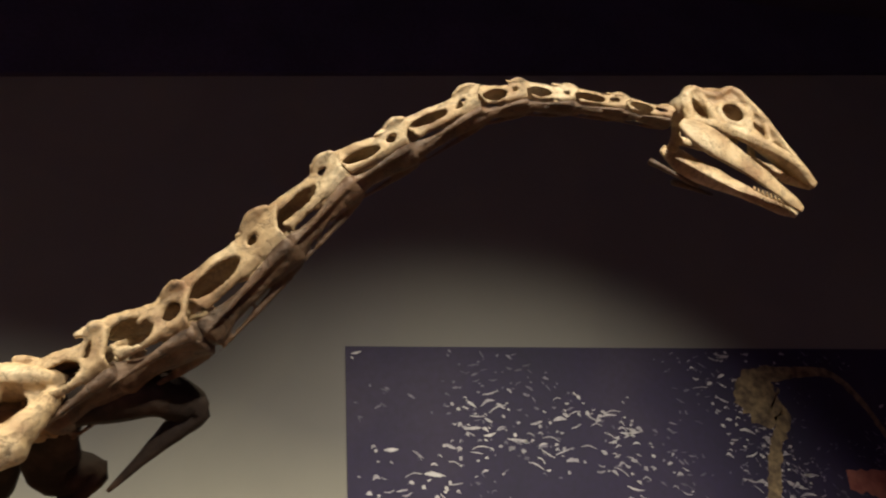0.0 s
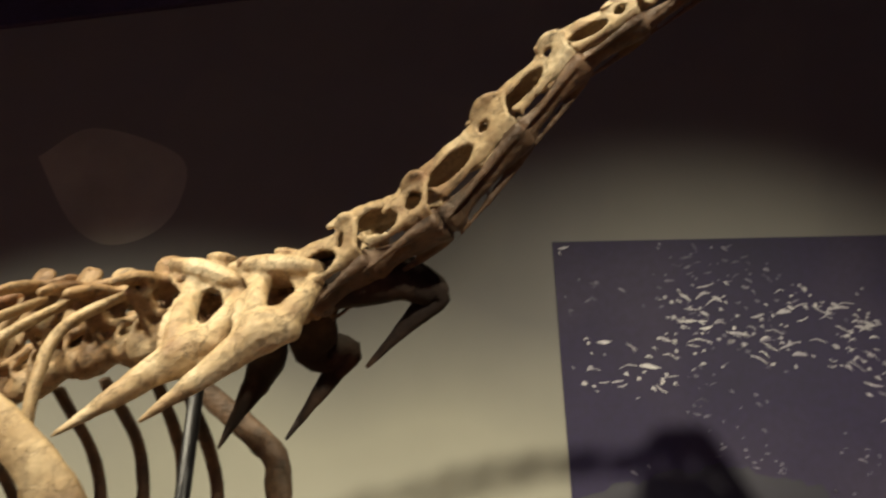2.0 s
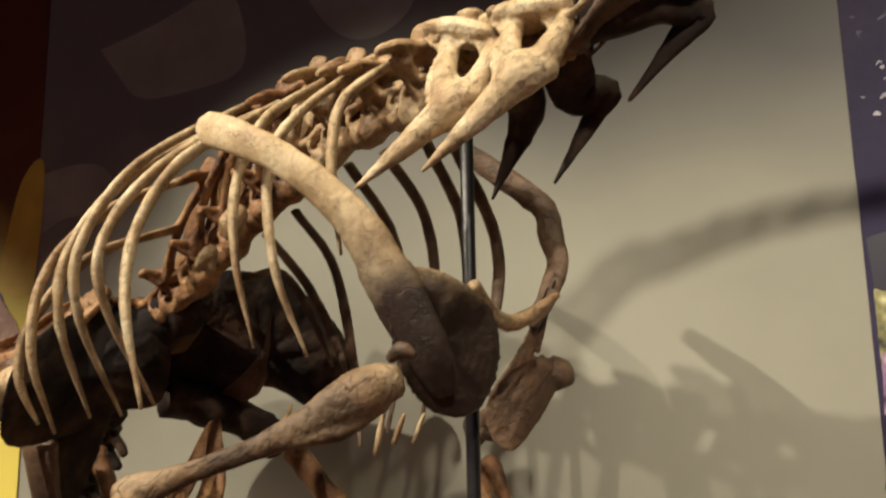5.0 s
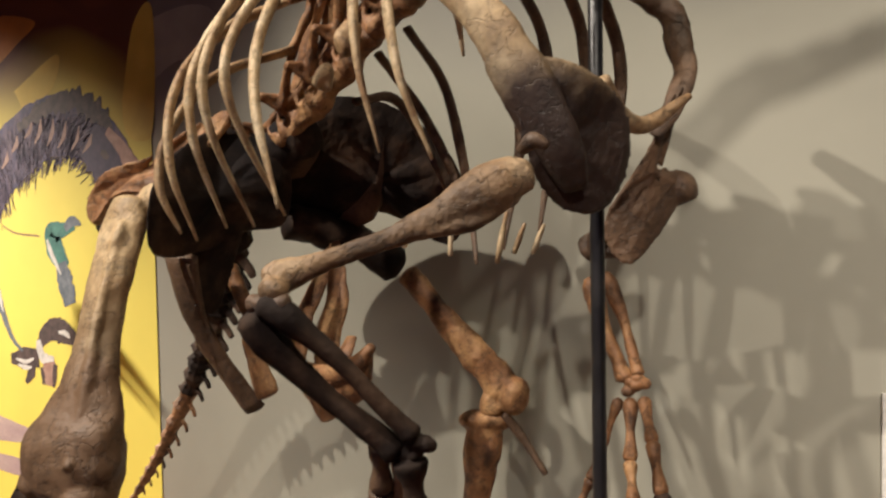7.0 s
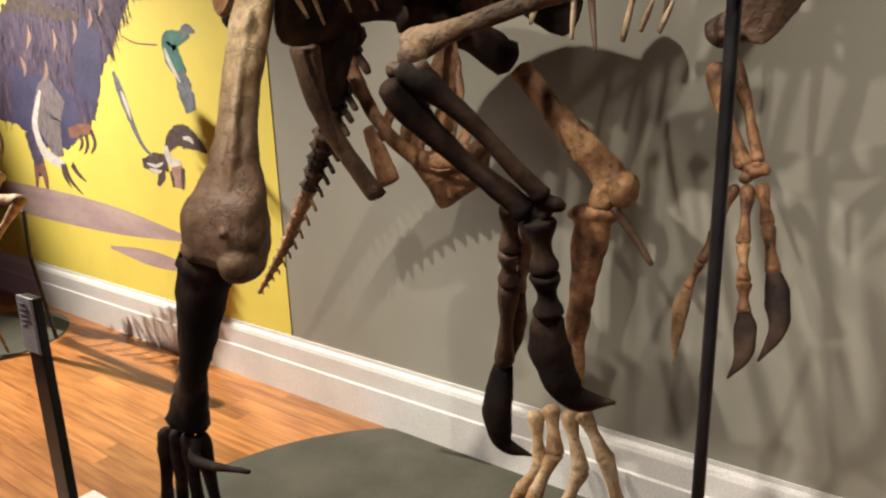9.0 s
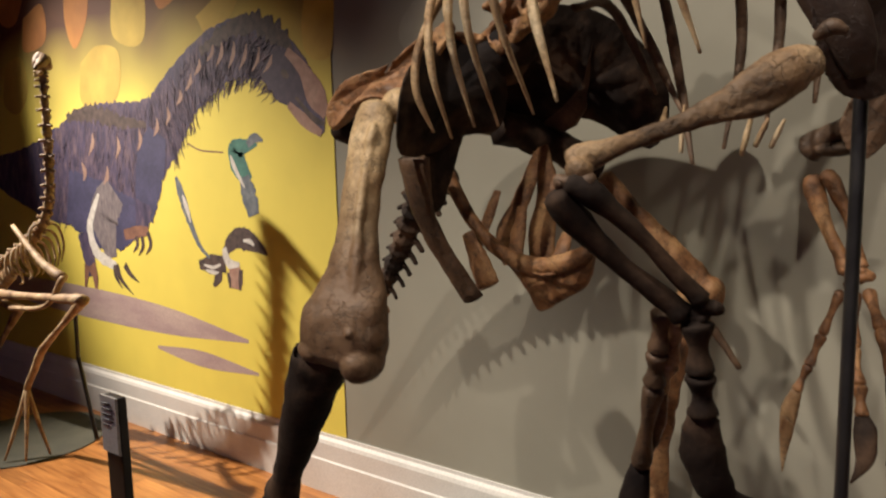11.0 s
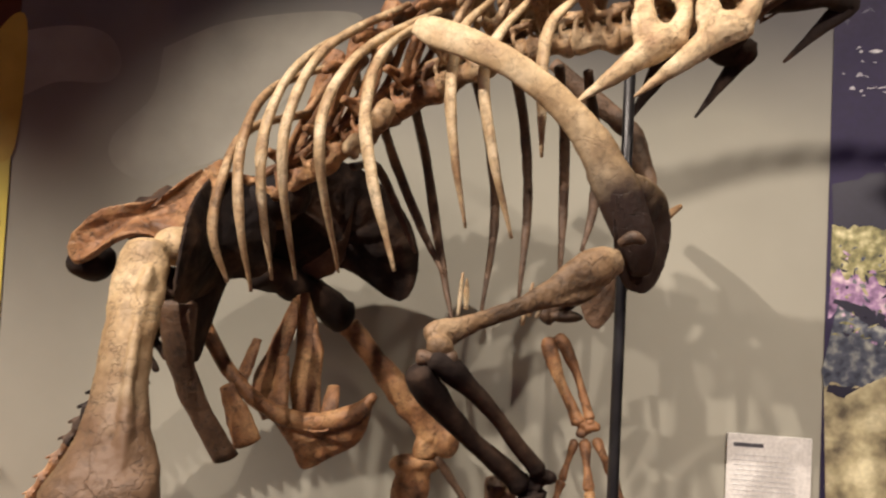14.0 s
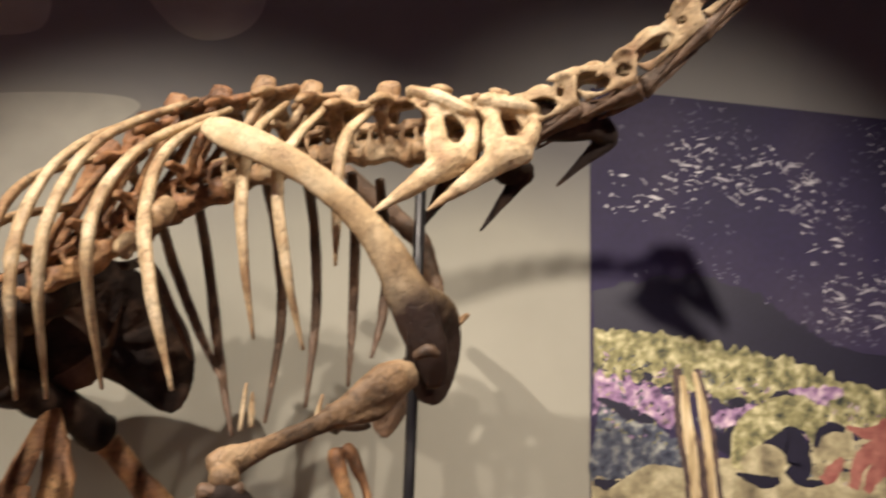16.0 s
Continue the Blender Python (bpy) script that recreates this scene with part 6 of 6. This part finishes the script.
printed(poster, "printed_boulder", HERBS, -0.0175, [([(0.546, 0, 1.446), (0.589, 0, 1.561), (0.711, 0, 1.628), (0.833, 0, 1.637), (0.888, 0, 1.544)], (0.018, 0.054, 0.068, 0.061, 0.034,))], "mossy boulder", fray=0.15, n=50)
printed(poster, "printed_gap", BLACKP, -0.0185, [([(0.600, 0, 1.492), (0.680, 0, 1.528), (0.760, 0, 1.541), (0.796, 0, 1.460), (0.754, 0, 1.414)], (0.008, 0.018, 0.049, 0.052, 0.027,))], "dark hollow of the boulder", fray=0.4, n=40)
printed(poster, "printed_boulder", ROCKP, -0.0195, [([(0.566, 0, 1.452), (0.625, 0, 1.481), (0.691, 0, 1.476), (0.735, 0, 1.436)], (0.018, 0.041, 0.049, 0.018,)),
    ([(0.885, 0, 1.497), (0.950, 0, 1.545), (1.018, 0, 1.546)], (0.027, 0.065, 0.046,)),
    ([(0.070, 0, 1.363), (0.217, 0, 1.408), (0.342, 0, 1.432)], (0.012, 0.044, 0.013,))], "pale grey-ochre boulder", fray=0.1, n=40)
printed(poster, "printed_gap", BLACKP, -0.0205, [([(0.860, 0, 1.525), (0.890, 0, 1.579), (0.946, 0, 1.598), (0.987, 0, 1.587)], (0.011, 0.016, 0.016, 0.011,)),
    ([(0.545, 0, 1.429), (0.648, 0, 1.401), (0.714, 0, 1.407)], (0.005, 0.023, 0.010,))], "", fray=0.2, n=30)
printed(poster, "printed_trunk", BLACKISH, -0.0205, [([(0.325, 0, 1.788), (0.346, 0, 1.591), (0.374, 0, 1.455), (0.389, 0, 1.299)], (0.016, 0.030, 0.034, 0.032,)),
    ([(0.402, 0, 1.790), (0.430, 0, 1.639), (0.451, 0, 1.479), (0.470, 0, 1.299)], (0.013, 0.023, 0.026, 0.022,)),
    ([(0.377, 0, 1.592), (0.406, 0, 1.478), (0.420, 0, 1.299)], (0.007, 0.026, 0.034,))], "dark bark edges of the stump", fray=0.3, n=50)
printed(poster, "printed_trunk", BARK, -0.0215, [([(0.345, 0, 1.765), (0.361, 0, 1.591), (0.380, 0, 1.455), (0.391, 0, 1.299)], (0.010, 0.023, 0.021, 0.018,)),
    ([(0.391, 0, 1.778), (0.421, 0, 1.639), (0.442, 0, 1.478), (0.458, 0, 1.299)], (0.009, 0.016, 0.017, 0.016,))], "split pale cream tree stump", fray=0.3, n=50)
printed(poster, "printed_shape", CORAL, -0.0205, [([(1.205, 0, 1.610), (1.090, 0, 1.577), (0.995, 0, 1.599)], (0.042, 0.023, 0.008,)),
    ([(1.185, 0, 1.537), (1.056, 0, 1.487), (1.007, 0, 1.381)], (0.056, 0.034, 0.020,)),
    ([(1.195, 0, 1.489), (1.108, 0, 1.441), (1.061, 0, 1.370)], (0.042, 0.032, 0.017,)),
    ([(0.886, 0, 1.403), (0.929, 0, 1.439), (0.973, 0, 1.486)], (0.022, 0.027, 0.011,))], "plain coral-red shape", fray=0.25, n=40)
for mat, seed_, count in ((HERBS, 11, 420), (BLUEGREEN, 13, 420), (BLACKP, 15, 420), (MAUVE, 16, 260)):
    rng = random.Random(seed_)
    bm = bmesh.new()
    for i in range(count):
        x = rng.uniform(0.03, PW - 0.05)
        z = rng.uniform(1.55, 1.86) - 0.16 * min(1, x)
        ln, a = 0.004 + 0.014 * rng.random() ** 2, rng.uniform(0, 3.14)
        d = Vector((math.cos(a), 0, math.sin(a))) * ln
        p = Vector((x, 0, z))
        stroke(bm, [p - d, p + Vector((0, 0, rng.uniform(-0.005, 0.005))), p + d], (0.001, 0.002 + 0.006 * rng.random() ** 2, 0.001), -0.0168 - 0.0001 * (seed_ - 11), 4)
    ob = part("printed_leaves", bm, mat, smooth=False)
    under(poster, tagged(ob, "speckled printed leaves and twigs", kind="stuff"))
printed(poster, "printed_shape", TANP, -0.0125, [([(1.319, 0.000, 2.603), (1.394, 0.000, 2.700), (1.560, 0.000, 2.724), (1.717, 0.000, 2.713), (1.806, 0.000, 2.597), (1.856, 0.000, 2.456)], (0.03, 0.035, 0.022, 0.015, 0.012, 0.01)), ([(1.382, 0.000, 2.663), (1.426, 0.000, 2.602), (1.466, 0.000, 2.562), (1.396, 0.000, 2.449), (1.334, 0.000, 2.290)], (0.07, 0.08, 0.028, 0.022, 0.022))], "plain tan fan-shaped outline on a stem", fray=0.5, n=80)
printed(poster, "printed_shape", CORAL, -0.0125, [([(1.630, 0.000, 2.350), (1.750, 0.000, 2.328), (1.889, 0.000, 2.250)], (0.03, 0.05, 0.05))], fray=0.4)

# ---- text panel on the wall ----
sign = thing("text_panel", (-0.16, -0.01, 1.1), "white wall text panel with a dark heading bar", "sign")
under(sign, slab("panel", (-0.29, -0.012, 0.90), (-0.03, -0.002, 1.232), PALE, bevel=0.002))
under(sign, slab("heading_bar", (-0.27, -0.0135, 1.192), (-0.178, -0.0121, 1.204), INK))
bm = bmesh.new()
for i in range(9):
    box(bm, (-0.27, -0.0135, 1.165 - 0.016 * i), (-0.27 + 0.2 * (0.85 + 0.15 * ((i * 7) % 5) / 4) * (0.5 if i == 8 else 1), -0.0121, 1.1666 - 0.016 * i))
under(sign, part("print_block", bm, GREYPLATE, smooth=False))

# ---- floor boards ----
board_mesh = {}
rng = random.Random(2)
y = -2.4
while y < -0.035:
    x = X0 + rng.uniform(-1.2, 0)
    while x < X1:
        ln = (1.2, 1.6, 2.0)[rng.randrange(3)]
        if ln not in board_mesh:
            bm = box(bmesh.new(), (0.0005, 0.0005, -0.012), (ln - 0.0005, 0.0815, 0.0))
            me = bpy.data.meshes.new("floor_board")
            bm.to_mesh(me)
            bm.free()
            me.materials.append(WOOD)
            board_mesh[ln] = me
        ob = new("floor_board", board_mesh[ln])
        ob.location = (x, y, 0)
        ob.parent = floor
        x += ln
    y += 0.082
